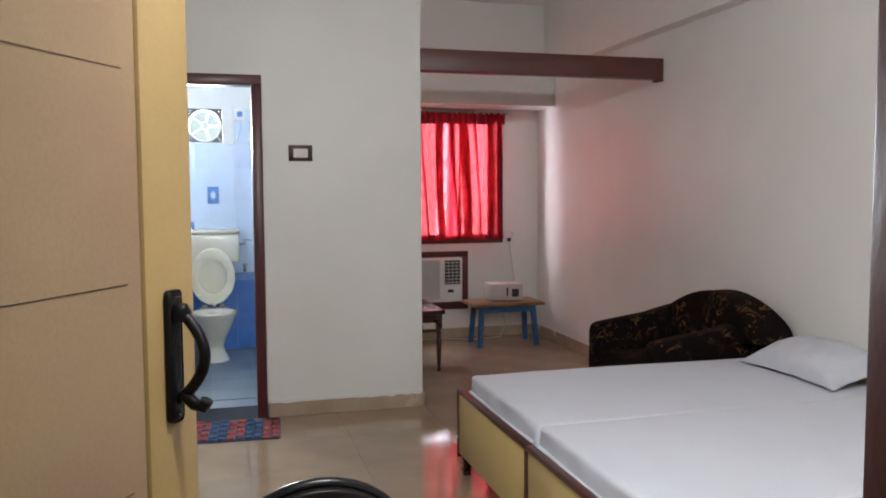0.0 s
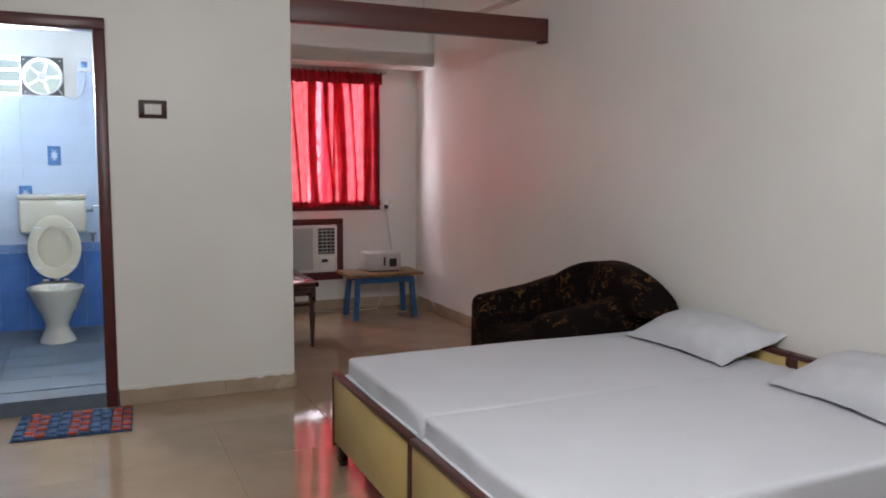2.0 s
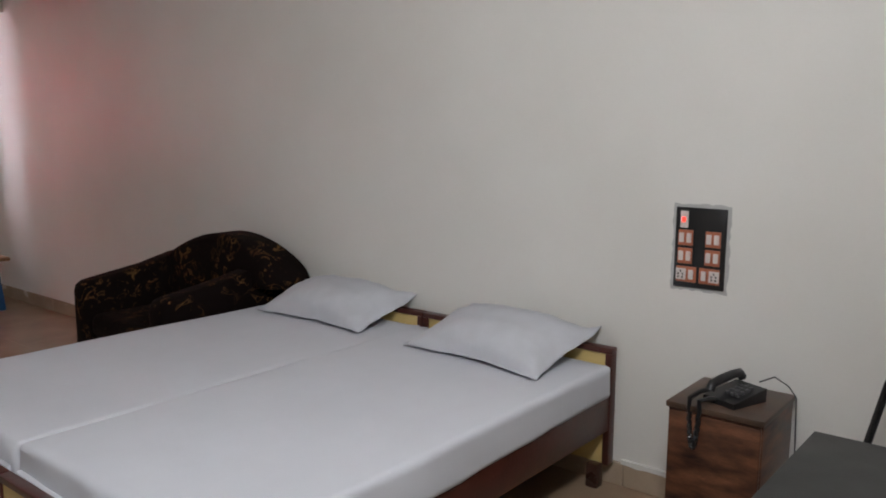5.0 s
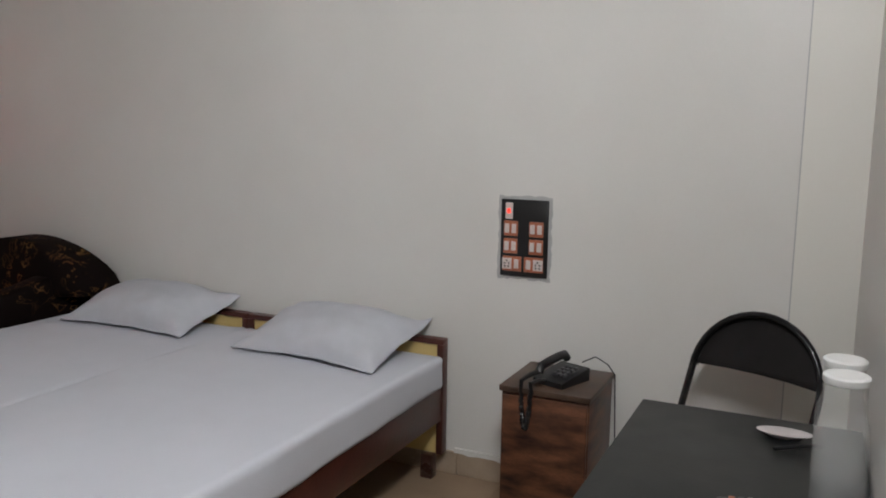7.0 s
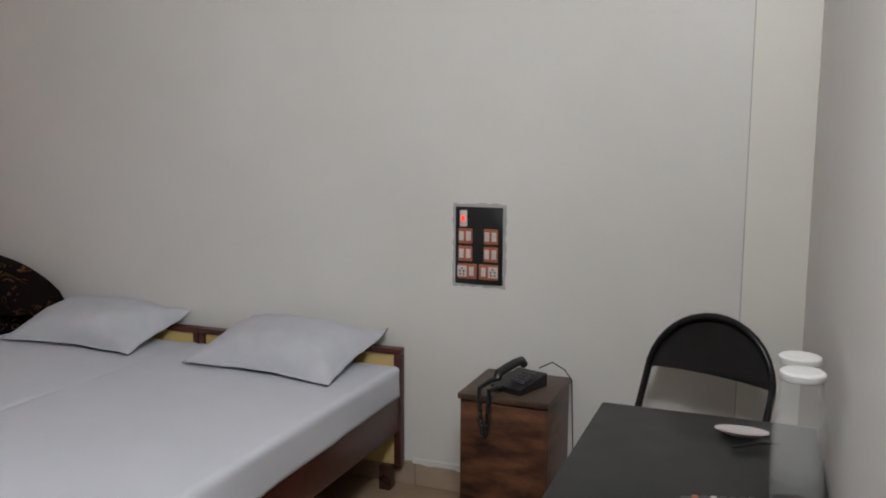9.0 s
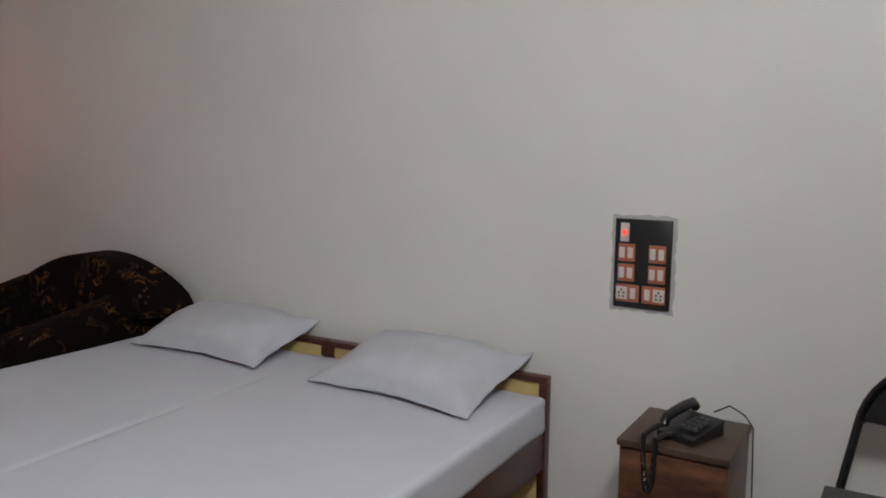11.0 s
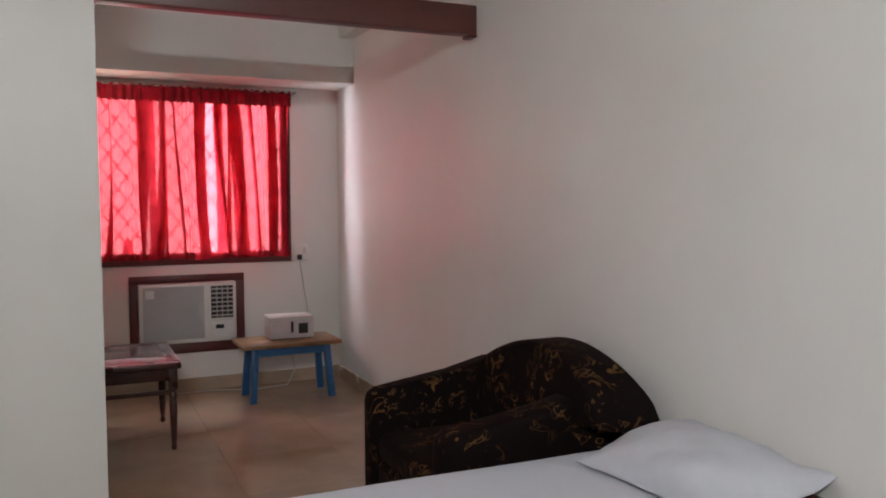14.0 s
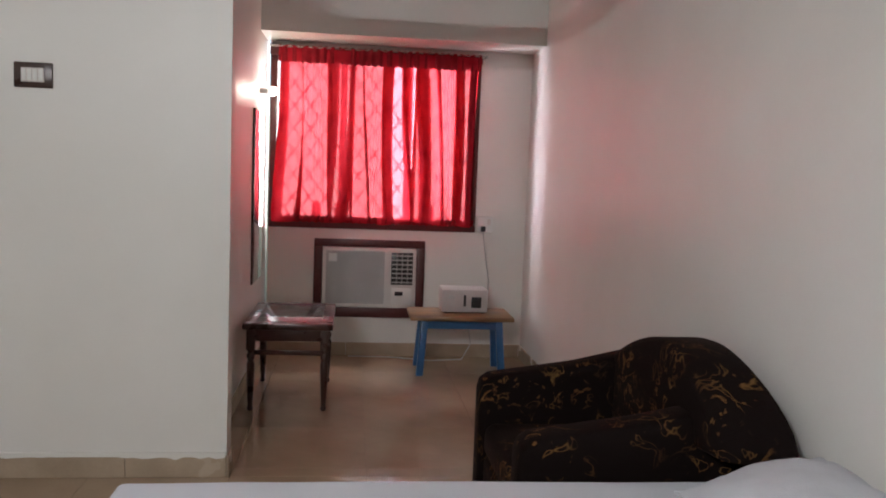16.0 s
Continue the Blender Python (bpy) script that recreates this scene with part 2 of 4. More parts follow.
# ---- mesh helpers ----
def box(bm, x0, x1, y0, y1, z0, z1, bevel=0.0, seg=2):
    """A box between two corners, its edges rounded by bevel."""
    g = bmesh.ops.create_cube(bm, size=1)["verts"]
    for v in g:
        v.co = Vector((x0 + (v.co.x + 0.5) * (x1 - x0), y0 + (v.co.y + 0.5) * (y1 - y0), z0 + (v.co.z + 0.5) * (z1 - z0)))
    if bevel:
        bmesh.ops.bevel(bm, geom=list({e for v in g for e in v.link_edges}), offset=bevel, segments=seg, affect="EDGES", profile=0.5)
    return bm


def abox(*a, **k):
    return box(bmesh.new(), *a, **k)


def lathe(profile, at=(0, 0, 0), seg=24, sx=1.0, sy=1.0):
    """A turned shape about z through at, from (radius, height) pairs."""
    bm = bmesh.new()
    rings = []
    for r, z in profile:
        rings.append([bm.verts.new((at[0] + r * sx * math.cos(a), at[1] + r * sy * math.sin(a), at[2] + z))
                      for a in (2 * math.pi * i / seg for i in range(seg))])
    for p, q in zip(rings, rings[1:]):
        for i in range(seg):
            bm.faces.new((p[i], p[(i + 1) % seg], q[(i + 1) % seg], q[i]))
    bm.faces.new(rings[0][::-1])
    bm.faces.new(rings[-1])
    return bm


def pipe(points, r, seg=8, closed=False):
    """A round tube along a line of points."""
    bm = bmesh.new()
    pts = [Vector(p) for p in points]
    rings, up = [], None
    for i, p in enumerate(pts):
        a = pts[i - 1] if i or closed else p
        b = pts[(i + 1) % len(pts)] if i + 1 < len(pts) or closed else p
        d = (b - a).normalized()
        side = d.cross(up) if up is not None else d.orthogonal()
        if side.length < 1e-4:
            side = d.orthogonal()
        side.normalize()
        up = side.cross(d).normalized()
        rings.append([bm.verts.new(p + r * (math.cos(t) * side + math.sin(t) * up)) for t in (2 * math.pi * k / seg for k in range(seg))])
    pairs = list(zip(rings, rings[1:])) + ([(rings[-1], rings[0])] if closed else [])
    for p, q in pairs:
        for k in range(seg):
            bm.faces.new((p[k], p[(k + 1) % seg], q[(k + 1) % seg], q[k]))
    if not closed:
        bm.faces.new(rings[0][::-1]), bm.faces.new(rings[-1])
    return bm


def outline_slab(points, axis, lo, hi, bevel=0.0):
    """A flat outline in the two other axes, thickened along axis from lo to hi."""
    bm = bmesh.new()

    def put(u, v, w):
        return {"x": (w, u, v), "y": (u, w, v), "z": (u, v, w)}[axis]
    low = [bm.verts.new(put(u, v, lo)) for u, v in points]
    high = [bm.verts.new(put(u, v, hi)) for u, v in points]
    bm.faces.new(low), bm.faces.new(high)
    for i in range(len(points)):
        j = (i + 1) % len(points)
        bm.faces.new((low[i], low[j], high[j], high[i]))
    bmesh.ops.recalc_face_normals(bm, faces=bm.faces)
    if bevel:
        rim = [e for e in bm.edges if any(len(f.verts) > 4 for f in e.link_faces)]
        bmesh.ops.bevel(bm, geom=rim, offset=bevel, segments=3, affect="EDGES", profile=0.5)
    return bm


def finish(name, bm, mat, smooth):
    bmesh.ops.recalc_face_normals(bm, faces=bm.faces)
    me = bpy.data.meshes.new(name)
    bm.to_mesh(me)
    bm.free()
    me.materials.append(mat)
    if smooth:
        me.shade_smooth()
        me.set_sharp_from_angle(angle=radians(40))
    return me


def part(name, bm, mat, parent, label="", smooth=True):
    ob = new(name, finish(name, bm, mat, smooth))
    ob.parent = parent
    return tagged(ob, label) if label else ob


def solid(name, bm, mat, label="", category="", kind="structure", group="", smooth=False):
    return tagged(new(name, finish(name, bm, mat, smooth)), label, category, group, kind)


def thing(name, x, y, z, label, category, rz=0.0, group="", kind=""):
    ob = new(name)
    ob.empty_display_size = 0.1
    ob.matrix_world = pose(x, y, z, 0, 0, rz)
    return tagged(ob, label, category, group, kind)


def walls(*boxes):
    bm = bmesh.new()
    for b in boxes:
        box(bm, *b)
    return bm


# ---- the room's shell ----
H = 3.22
floor = solid("floor", walls((-3.95, 0, -4.70, 0, -0.12, -0.008), (-1.93, 0, 0, 2.42, -0.12, -0.008)), GROUT, "glossy tan vitrified tile floor of the guest room", "floor")
solid("ceiling", walls((-4.1, 0.15, -4.86, 2.57, H, H + 0.12)), CEIL, "plain white painted ceiling slab", "ceiling")
wall_right = solid("wall_east", walls((0, 0.15, -4.86, 2.57, -0.12, H)), WALL, "cream painted plaster wall beside the bed", "wall")
solid("wall_ledge", walls((-0.11, 0, -4.70, 2.0, 2.60, H)), WALL, "cream painted overhanging concrete band on the wall", "wall band")
solid("corner_column", walls((-0.10, 0, -4.70, -4.505, 0, 2.60)), COLUMNP, "cream painted corner column", "column")
# added grey strip that draws the column's darker edge, which soft shading loses
part("column_edge_line", abox(-0.1010, -0.0985, -4.508, -4.504, 0.10, 2.60), ACGRILL, bpy.data.objects["corner_column"], "thin grey line added to mark the column edge", smooth=False)
solid("wall_north", walls((-1.905, 0, 2.42, 2.57, -0.12, 0.345), (-1.905, -1.51, 2.42, 2.57, 0.345, 0.815), (-0.81, 0, 2.42, 2.57, 0.345, 0.815),
                          (-1.905, 0, 2.42, 2.57, 0.815, 1.0), (-0.43, 0, 2.42, 2.57, 1.0, 2.17), (-1.905, -1.855, 2.42, 2.57, 1.0, 2.17),
                          (-1.905, 0, 2.42, 2.57, 2.17, H)), WALL, "cream wall with a curtained window and an air conditioner opening", "wall")
solid("ceiling_beam", walls((-1.93, 0, 2.0, 2.42, 2.275, H)), WALL, "cream painted concrete beam over the window", "beam")
solid("wall_partition", walls((-2.85, -1.815, 0, 0.12, -0.12, H), (-3.60, -2.85, 0, 0.12, 2.20, H), (-4.1, -3.60, 0, 0.12, -0.12, H)), WALL,
      "cream partition wall with the bathroom doorway", "wall")
solid("wall_alcove", walls((-2.03, -1.93, 0.12, 2.57, -0.12, H)), WALL, "cream side wall of the window alcove", "wall")
solid("wall_west", walls((-4.1, -3.95, -4.86, 0, -0.12, H)), WALL, "plain cream side wall", "wall")
solid("wall_south", walls((-2.53, 0, -4.86, -4.70, -0.12, H), (-4.1, -3.75, -4.86, -4.70, -0.12, H), (-3.75, -2.53, -4.86, -4.70, 2.13, H)), WALL,
      "cream wall with the entrance doorway", "wall")
# corridor outside the entrance
solid("corridor_floor", walls((-4.6, -1.2, -6.6, -4.70, -0.12, -0.004)), SKIRT, "tan corridor floor", "floor")
solid("corridor_wall", walls((-4.6, -1.2, -6.7, -6.6, -0.12, 2.9), (-4.7, -4.6, -6.7, -4.86, -0.12, 2.9), (-1.2, -1.1, -6.7, -4.86, -0.12, 2.9)), WALL, "plain cream corridor walls", "wall")
solid("corridor_ceiling", walls((-4.7, -1.1, -6.7, -4.86, 2.9, 3.0)), CEIL, "plain corridor ceiling", "ceiling")

# skirting tiles
skirt = solid("baseboard", walls((-0.004, 0, -4.70, -4.69, 0, 0.09)), SKIRT, "tan tile skirting along the walls", "skirting")


def skirting(axis, c0, c1, a, b, length=0.6):
    run, pieces = a, []
    while run < b - 0.02:
        e = min(run + length, b)
        x = (c0, c1, run + 0.001, e - 0.001) if axis == "y" else (run + 0.001, e - 0.001, c0, c1)
        pieces.append((*x, 0.0, 0.098))
        run = e
    for p in pieces:
        part("skirting_tile", abox(*p, bevel=0.003, seg=1), SKIRT, skirt)


# ---- bathroom shell ----
solid("bathroom_floor", walls((-3.80, -2.03, 0.0, 2.0, -0.12, 0.085)), STEP, "grey-blue bathroom floor raised behind a step", "floor")
solid("bathroom_ceiling", walls((-3.95, -2.03, 0.12, 2.13, 2.62, 2.72)), CEIL, "white bathroom ceiling", "ceiling")
solid("bathroom_wall_north", walls((-3.95, -2.03, 2.0, 2.13, 0, 1.89), (-3.95, -3.79, 2.0, 2.13, 1.89, 2.18), (-3.09, -2.03, 2.0, 2.13, 1.89, 2.18),
                                   (-3.95, -2.03, 2.0, 2.13, 2.18, 2.62)), WALL, "white bathroom wall with a high ventilation opening", "wall")
bath_left = solid("bathroom_wall_west", walls((-3.95, -3.80, 0.12, 2.0, 0, 2.62)), PALETILE, "pale blue tiled bathroom side wall", "wall")
solid("bathroom_wall_east", walls((-2.06, -2.03, 0.12, 2.0, 0.085, 2.62)), PALETILE, "pale blue tiled bathroom side wall", "wall")

# ---- bathroom doorway: frame and open leaf ----
fr = thing("door_frame", -3.225, 0.06, 0, "maroon painted wooden bathroom door frame", "door frame", kind="structure")
for nm, b in (("jamb", (-0.37, -0.31, -0.075, 0.06, 0.085, 2.135)), ("jamb", (0.31, 0.372, -0.075, 0.06, 0.0, 2.135)), ("head", (-0.372, 0.372, -0.075, 0.06, 2.135, 2.20))):
    part(nm, abox(*b, bevel=0.006), MAROON, fr)
bd = thing("bathroom_door", -3.53, 0.14, 0.10, "pale mauve bathroom door standing open against the wall", "door", rz=95)
part("leaf", abox(0, 0.60, -0.03, 0.0, 0, 2.0, bevel=0.004), BATHDOOR, bd)
part("bolt", pipe([(0.5, -0.045, 0.95), (0.5, -0.045, 1.1)], 0.008), CHROME, bd, "small metal bolt")
part("bolt", abox(0.05, 0.09, -0.05, -0.03, 1.72, 1.80, bevel=0.004), CHROME, bd, "small metal latch")

# ---- entrance doorway ----
ef = thing("door_frame", -2.98, -4.78, 0, "dark red painted entrance door frame", "door frame", kind="structure")
for nm, b in (("jamb", (-0.77, -0.71, -0.075, 0.06, 0, 2.07)), ("jamb", (0.39, 0.45, -0.085, 0.05, 0, 2.07)), ("head", (-0.77, 0.45, -0.075, 0.06, 2.07, 2.13))):
    part(nm, abox(*b, bevel=0.005), MAROON, ef)
door = thing("entrance_door", -3.67, -4.67, 0.01, "open yellow and tan panelled door with black iron handle", "door", rz=60)
part("leaf", abox(0, 0.835, -0.032, 0.0, 0, 2.04, bevel=0.003), DOORPANEL, door, "tan boarded door leaf")
for z in (0.34, 0.665, 0.99, 1.31, 1.63):
    part("groove_strip", abox(0.03, 0.80, -0.0330, -0.031, z, z + 0.002), NIGHTTOP, door, "thin dark groove line", smooth=False)
part("stile", abox(0.837, 0.97, -0.038, 0.003, 0, 2.04, bevel=0.005), YELLOW, door, "yellow painted edge stile")
hd = part("handle_plate", abox(0.878, 0.917, -0.050, -0.038, 1.075, 1.292, bevel=0.010, seg=3), IRON, door, "black iron handle plate")
grip = [(0.900, -0.046 - 0.052 * math.sin(math.pi * k / 20) ** 0.75, 1.112 + 0.150 * k / 20) for k in range(21)]
part("handle_grip", pipe(grip, 0.0095, 10), IRON, hd, "curved black iron pull")
part("handle_scroll", pipe([(0.900, -0.060, 1.122), (0.900, -0.078, 1.106), (0.900, -0.094, 1.103), (0.900, -0.100, 1.114)], 0.011, 10), IRON, hd, "flared lower end of the pull")
part("handle_boss", lathe([(0.016, -0.014), (0.018, 0), (0.012, 0.014)], (0.900, -0.056, 1.255), 12), IRON, hd)
for z in (1.088, 1.280):
    part("screw", lathe([(0.005, 0), (0.005, 0.002)], (0.900, -0.052, z), 8), CHROME, hd)

# ---- wooden beam ----
bw = thing("wooden_beam", -0.91, 0.05, 2.265, "red-brown painted wooden beam spanning the alcove opening", "beam")
part("plank", abox(-0.903, 0.908, -0.047, 0.045, 0, 0.148, bevel=0.006), BEAMW, bw)
part("end_block", abox(0.865, 0.908, -0.05, 0.04, -0.016, 0.0, bevel=0.004), BEAMW, bw)

# ---- window ----
win = thing("window_1", -1.143, 2.42, 0.945, "maroon framed window with diamond grille and bright panes", "window", kind="structure")
for b in ((-0.76, 0.76, -0.018, 0.13, 0, 0.06), (-0.76, 0.76, -0.075, 0.13, 1.225, 1.275), (-0.76, -0.71, -0.018, 0.13, 0.06, 1.225), (0.71, 0.76, -0.018, 0.13, 0.06, 1.225)):
    part("frame", abox(*b, bevel=0.006), MAROON, win)
for x in (-0.24, 0.24):
    part("mullion", abox(x - 0.022, x + 0.022, 0.03, 0.10, 0.06, 1.225, bevel=0.004), MAROON, win)
for k in range(3):
    x = -0.71 + 0.476 * k
    p = part("pane", abox(x + 0.02, x + 0.456, 0.088, 0.092, 0.07, 1.215), PANE, win, smooth=False)
    p.visible_shadow = False
span, rise = 0.118, 0.165
for k in range(-8, 13):
    for s in (1, -1):
        pts = []
        for j in range(25):
            u = j / 24
            z = 0.06 + 1.165 * u
            x = -0.71 + span * k + s * (z - 0.06) * span / rise
            if -0.712 <= x <= 0.712:
                pts.append((x, 0.055 + 0.004 * s, z))
        if len(pts) > 2:
            part("grille_bar", pipe([pts[0], pts[-1]], 0.0055, 5), DARKWOOD, win, smooth=False)

# ---- curtain: three gathered widths on a rod ----
cur = thing("curtain", -1.12, 2.312, 1.0, "translucent red gathered curtain hanging over the window", "curtain")


def curtain_width(x0, x1, seed):
    """Pleats that double the cloth where they crowd together, swinging sideways towards the hem."""
    rnd = random.Random(seed)
    nx, nz = 200, 26
    ph = [rnd.uniform(0, 6.28) for _ in range(6)]
    bm, grid = bmesh.new(), []
    for j in range(nz + 1):
        v = j / nz
        row = []
        for i in range(nx + 1):
            u = i / nx
            drift = 2.3 * math.sin(v * 1.9 + ph[1]) + 0.5 * (1 - v) * math.sin(u * 5 + ph[4])
            p = u * 2 * math.pi * 4.7 + ph[0] + drift
            crowd = 0.5 + 0.5 * math.sin(u * 8.5 + ph[5] + 0.8 * v)
            crowd = crowd ** 1.2
            ends = min(1, u * 9, (1 - u) * 9)
            x = x0 + (x1 - x0) * u + ends * (0.078 * crowd * math.sin(p + 1.4) + 0.035 * (1 - v) * math.sin(u * 7 + ph[4]))
            y = (0.008 + 0.026 * crowd) * math.sin(p * 2 * 0.5) + 0.004 * math.sin(u * 90 + ph[3] + 2 * v) + 0.006 * math.sin(v * 7 + u * 20)
            hem = (1 - v) ** 5 * (0.014 * math.sin(u * 11 + ph[3]) + 0.008 * math.sin(u * 31))
            row.append(bm.verts.new((x, y * (0.45 + 0.55 * (1 - v)), 0.008 + 1.202 * v + hem)))
        grid.append(row)
    for a, b in zip(grid, grid[1:]):
        for i in range(nx):
            bm.faces.new((a[i], a[i + 1], b[i + 1], b[i]))
    return bm


for x0, x1, s in ((-0.702, -0.18, 3), (-0.20, 0.27, 8), (0.25, 0.685, 5)):
    part("curtain_width", curtain_width(x0, x1, s), CURTAIN, cur)


def heading(x0, x1, y, z, h, depth):
    bm, grid = bmesh.new(), []
    for j in range(4):
        grid.append([bm.verts.new((x0 + (x1 - x0) * i / 220, y + depth * math.sin(i * 0.62 + 0.7 * math.sin(i * 0.13)) * (1.2 - 0.3 * j), z + h * j / 3 + 0.004 * math.sin(i * 0.9)))
                     for i in range(221)])
    for a, b in zip(grid, grid[1:]):
        for i in range(220):
            bm.faces.new((a[i], a[i + 1], b[i + 1], b[i]))
    return bm


part("heading", heading(-0.72, 0.72, -0.012, 1.115, 0.115, 0.008), HEMC, cur, "doubled dark red gathered heading")
part("side_hem", heading(0.635, 0.688, -0.014, 0.02, 1.11, 0.006), HEMC, cur, "doubled dark red side hem")
part("bottom_hem", heading(-0.69, 0.703, -0.012, -0.005, 0.045, 0.010), HEMC, cur, "dark red bottom hem")
rod = thing("curtain_rod", -1.12, 2.305, 2.222, "thin metal curtain rod", "curtain rod")
part("rod", pipe([(-0.79, 0, 0), (0.765, 0, 0)], 0.006), CHROME, rod)
for x in (-0.775, 0.755):
    part("bracket", abox(x - 0.006, x + 0.006, 0, 0.115, -0.008, 0.012, bevel=0.002), CHROME, rod)
for x, h in ((-0.42, 0.15), (0.42, 0.14)):
    st = thing("window_stay", -1.143 + x, 2.455, 1.005, "dark window stay standing behind the curtain", "window stay")
    part("block", outline_slab([(-0.035, 0), (0.035, 0), (0.03, h * 0.75), (0.0, h), (-0.03, h * 0.7)], "y", -0.012, 0.012, 0.003), DARKWOOD, st)

# ---- air conditioner in its frame ----
af = thing("air_conditioner_frame", -1.16, 2.42, 0.29, "maroon wooden frame round the air conditioner", "frame", kind="structure")
for b in ((-0.408, 0.408, -0.02, 0.12, 0, 0.075), (-0.408, 0.408, -0.02, 0.12, 0.525, 0.58), (-0.408, -0.348, -0.02, 0.12, 0.075, 0.525), (0.348, 0.408, -0.02, 0.12, 0.075, 0.525)):
    part("rail", abox(*b, bevel=0.004), MAROON, af)
ac = thing("air_conditioner", -1.16, 2.42, 0.367, "off-white window air conditioner with grey slatted grille", "air conditioner")
part("housing", abox(-0.345, 0.345, -0.035, 0.35, 0.0, 0.445, bevel=0.012), ACBODY, ac)
for k in range(26):
    z = 0.035 + k * 0.0147
    w = 0.11 - 0.045 * math.sin(max(0, (k - 5) / 20) * math.pi) if 5 < k else 0.11
    part("slat", abox(-0.315, w, -0.046, -0.037, z, z + 0.009), ACGRILL, ac, smooth=False)
part("grille_back", abox(-0.318, 0.11, -0.038, -0.0355, 0.03, 0.42), ACGRILL, ac, smooth=False)
part("outlet", abox(0.16, 0.32, -0.040, -0.0355, 0.175, 0.415, bevel=0.002), BLACK, ac, "dark air outlet")
for k in range(7):
    part("louvre", abox(0.163, 0.317, -0.05, -0.040, 0.19 + k * 0.033, 0.198 + k * 0.033), ACGRILL, ac, smooth=False)
for k in range(3):
    part("louvre", abox(0.198 + 0.04 * k, 0.203 + 0.04 * k, -0.047, -0.040, 0.18, 0.41), ACGRILL, ac, smooth=False)
cp = part("control_panel", abox(0.165, 0.315, -0.042, -0.0355, 0.03, 0.15, bevel=0.004), WHITEP, ac)
part("display", abox(0.19, 0.25, -0.045, -0.042, 0.095, 0.125, bevel=0.001), BLACK, cp)
part("badge", abox(-0.30, -0.24, -0.048, -0.046, 0.34, 0.40, bevel=0.001), WHITEP, ac)

# ---- small table with blue legs, stabiliser, socket, cord ----
tb = thing("low_table", -0.53, 1.98, 0, "low table with worn wooden top and blue painted legs", "table")
tb.scale = (0.96, 0.92, 1.07)
part("tabletop", abox(-0.375, 0.365, -0.22, 0.22, 0.36, 0.388, bevel=0.008), TABLEW, tb)
for sx in (-1, 1):
    for sy in (-1, 1):
        bm = abox(-0.025, 0.025, -0.02, 0.02, 0, 0.362, bevel=0.004)
        for v in bm.verts:
            k = 1 - v.co.z / 0.362
            v.co.x += sx * (0.265 + 0.03 * k)
            v.co.y += sy * (0.13 + 0.03 * k)
        part("leg", bm, BLUE, tb, "blue painted leg")
for sy in (-1, 1):
    part("apron", abox(-0.28, 0.28, sy * 0.14 - 0.011, sy * 0.14 + 0.011, 0.30, 0.359, bevel=0.003), BLUE, tb)
sb = thing("voltage_stabiliser", -0.505, 2.03, 0.4155, "white metal voltage stabiliser with dark meter window", "stabiliser")
part("case", abox(-0.16, 0.16, -0.10, 0.11, 0.008, 0.165, bevel=0.008), STAB, sb)
part("meter", abox(0.045, 0.115, -0.104, -0.10, 0.04, 0.115, bevel=0.002), BLACK, sb, "dark square meter window")
part("switch", abox(-0.01, 0.008, -0.106, -0.10, 0.05, 0.13, bevel=0.002), BLACK, sb)
part("nameplate", abox(-0.12, -0.075, -0.103, -0.10, 0.10, 0.125), ACGRILL, sb)
for k in range(4):
    part("foot", lathe([(0.01, 0), (0.012, 0.01)], ((-0.13, 0.13)[k % 2], (-0.07, 0.08)[k // 2], 0), 8), BLACK, sb)
so = thing("wall_socket", -0.309, 2.42, 0.95, "white plastic wall socket with a plug in it", "socket")
part("plate", abox(-0.056, 0.056, -0.022, 0, 0, 0.12, bevel=0.006), WHITEP, so)
part("plug", abox(-0.035, 0.0, -0.055, -0.022, 0.005, 0.045, bevel=0.006), BLACK, so, "black plug")
part("rocker", abox(0.015, 0.04, -0.027, -0.022, 0.055, 0.10, bevel=0.003), PLATEW, so)
pc = thing("power_cord", -0.326, 2.38, 0.95, "grey power cord hanging from the wall socket", "cord")
part("wire", pipe([(0, 0, 0), (0.01, 0.0, -0.07), (0.035, 0.015, -0.22), (0.06, 0.02, -0.36), (0.055, -0.0, -0.45), (-0.02, -0.15, -0.515), (-0.06, -0.24, -0.49)], 0.004), ACGRILL, pc)
fc = thing("floor_cord", -0.50, 2.30, 0.0, "grey cord hanging under the table to the floor", "cord")
part("wire", pipe([(0.05, -0.17, 0.424), (0.06, -0.04, 0.424), (0.07, -0.005, 0.40), (0.07, 0.0, 0.3), (0.1, -0.02, 0.13), (0.03, -0.06, 0.02), (-0.2, -0.05, 0.006), (-0.5, 0.05, 0.006), (-0.8, 0.06, 0.006)], 0.004), ACGRILL, fc)

# ---- coffee table ----
ct = thing("coffee_table", -1.635, 1.34, 0, "dark wooden coffee table with smoky glass top inset", "table")
ct.scale = (1, 1, 1.065)
for b in ((-0.25, 0.25, -0.38, -0.31), (-0.25, 0.25, 0.31, 0.38), (-0.25, -0.18, -0.31, 0.31), (0.18, 0.25, -0.31, 0.31)):
    part("top_rail", abox(*b, 0.44, 0.474, bevel=0.008), DARKWOOD, ct)
part("glass_inset", abox(-0.182, 0.182, -0.312, 0.312, 0.452, 0.471, bevel=0.002), TOPGLASS, ct, "smoky glass inset")
leg = [(0.013, 0), (0.018, 0.012), (0.012, 0.03), (0.016, 0.06), (0.021, 0.16), (0.023, 0.25), (0.016, 0.27), (0.023, 0.285), (0.023, 0.30), (0.015, 0.312), (0.022, 0.325), (0.022, 0.33)]
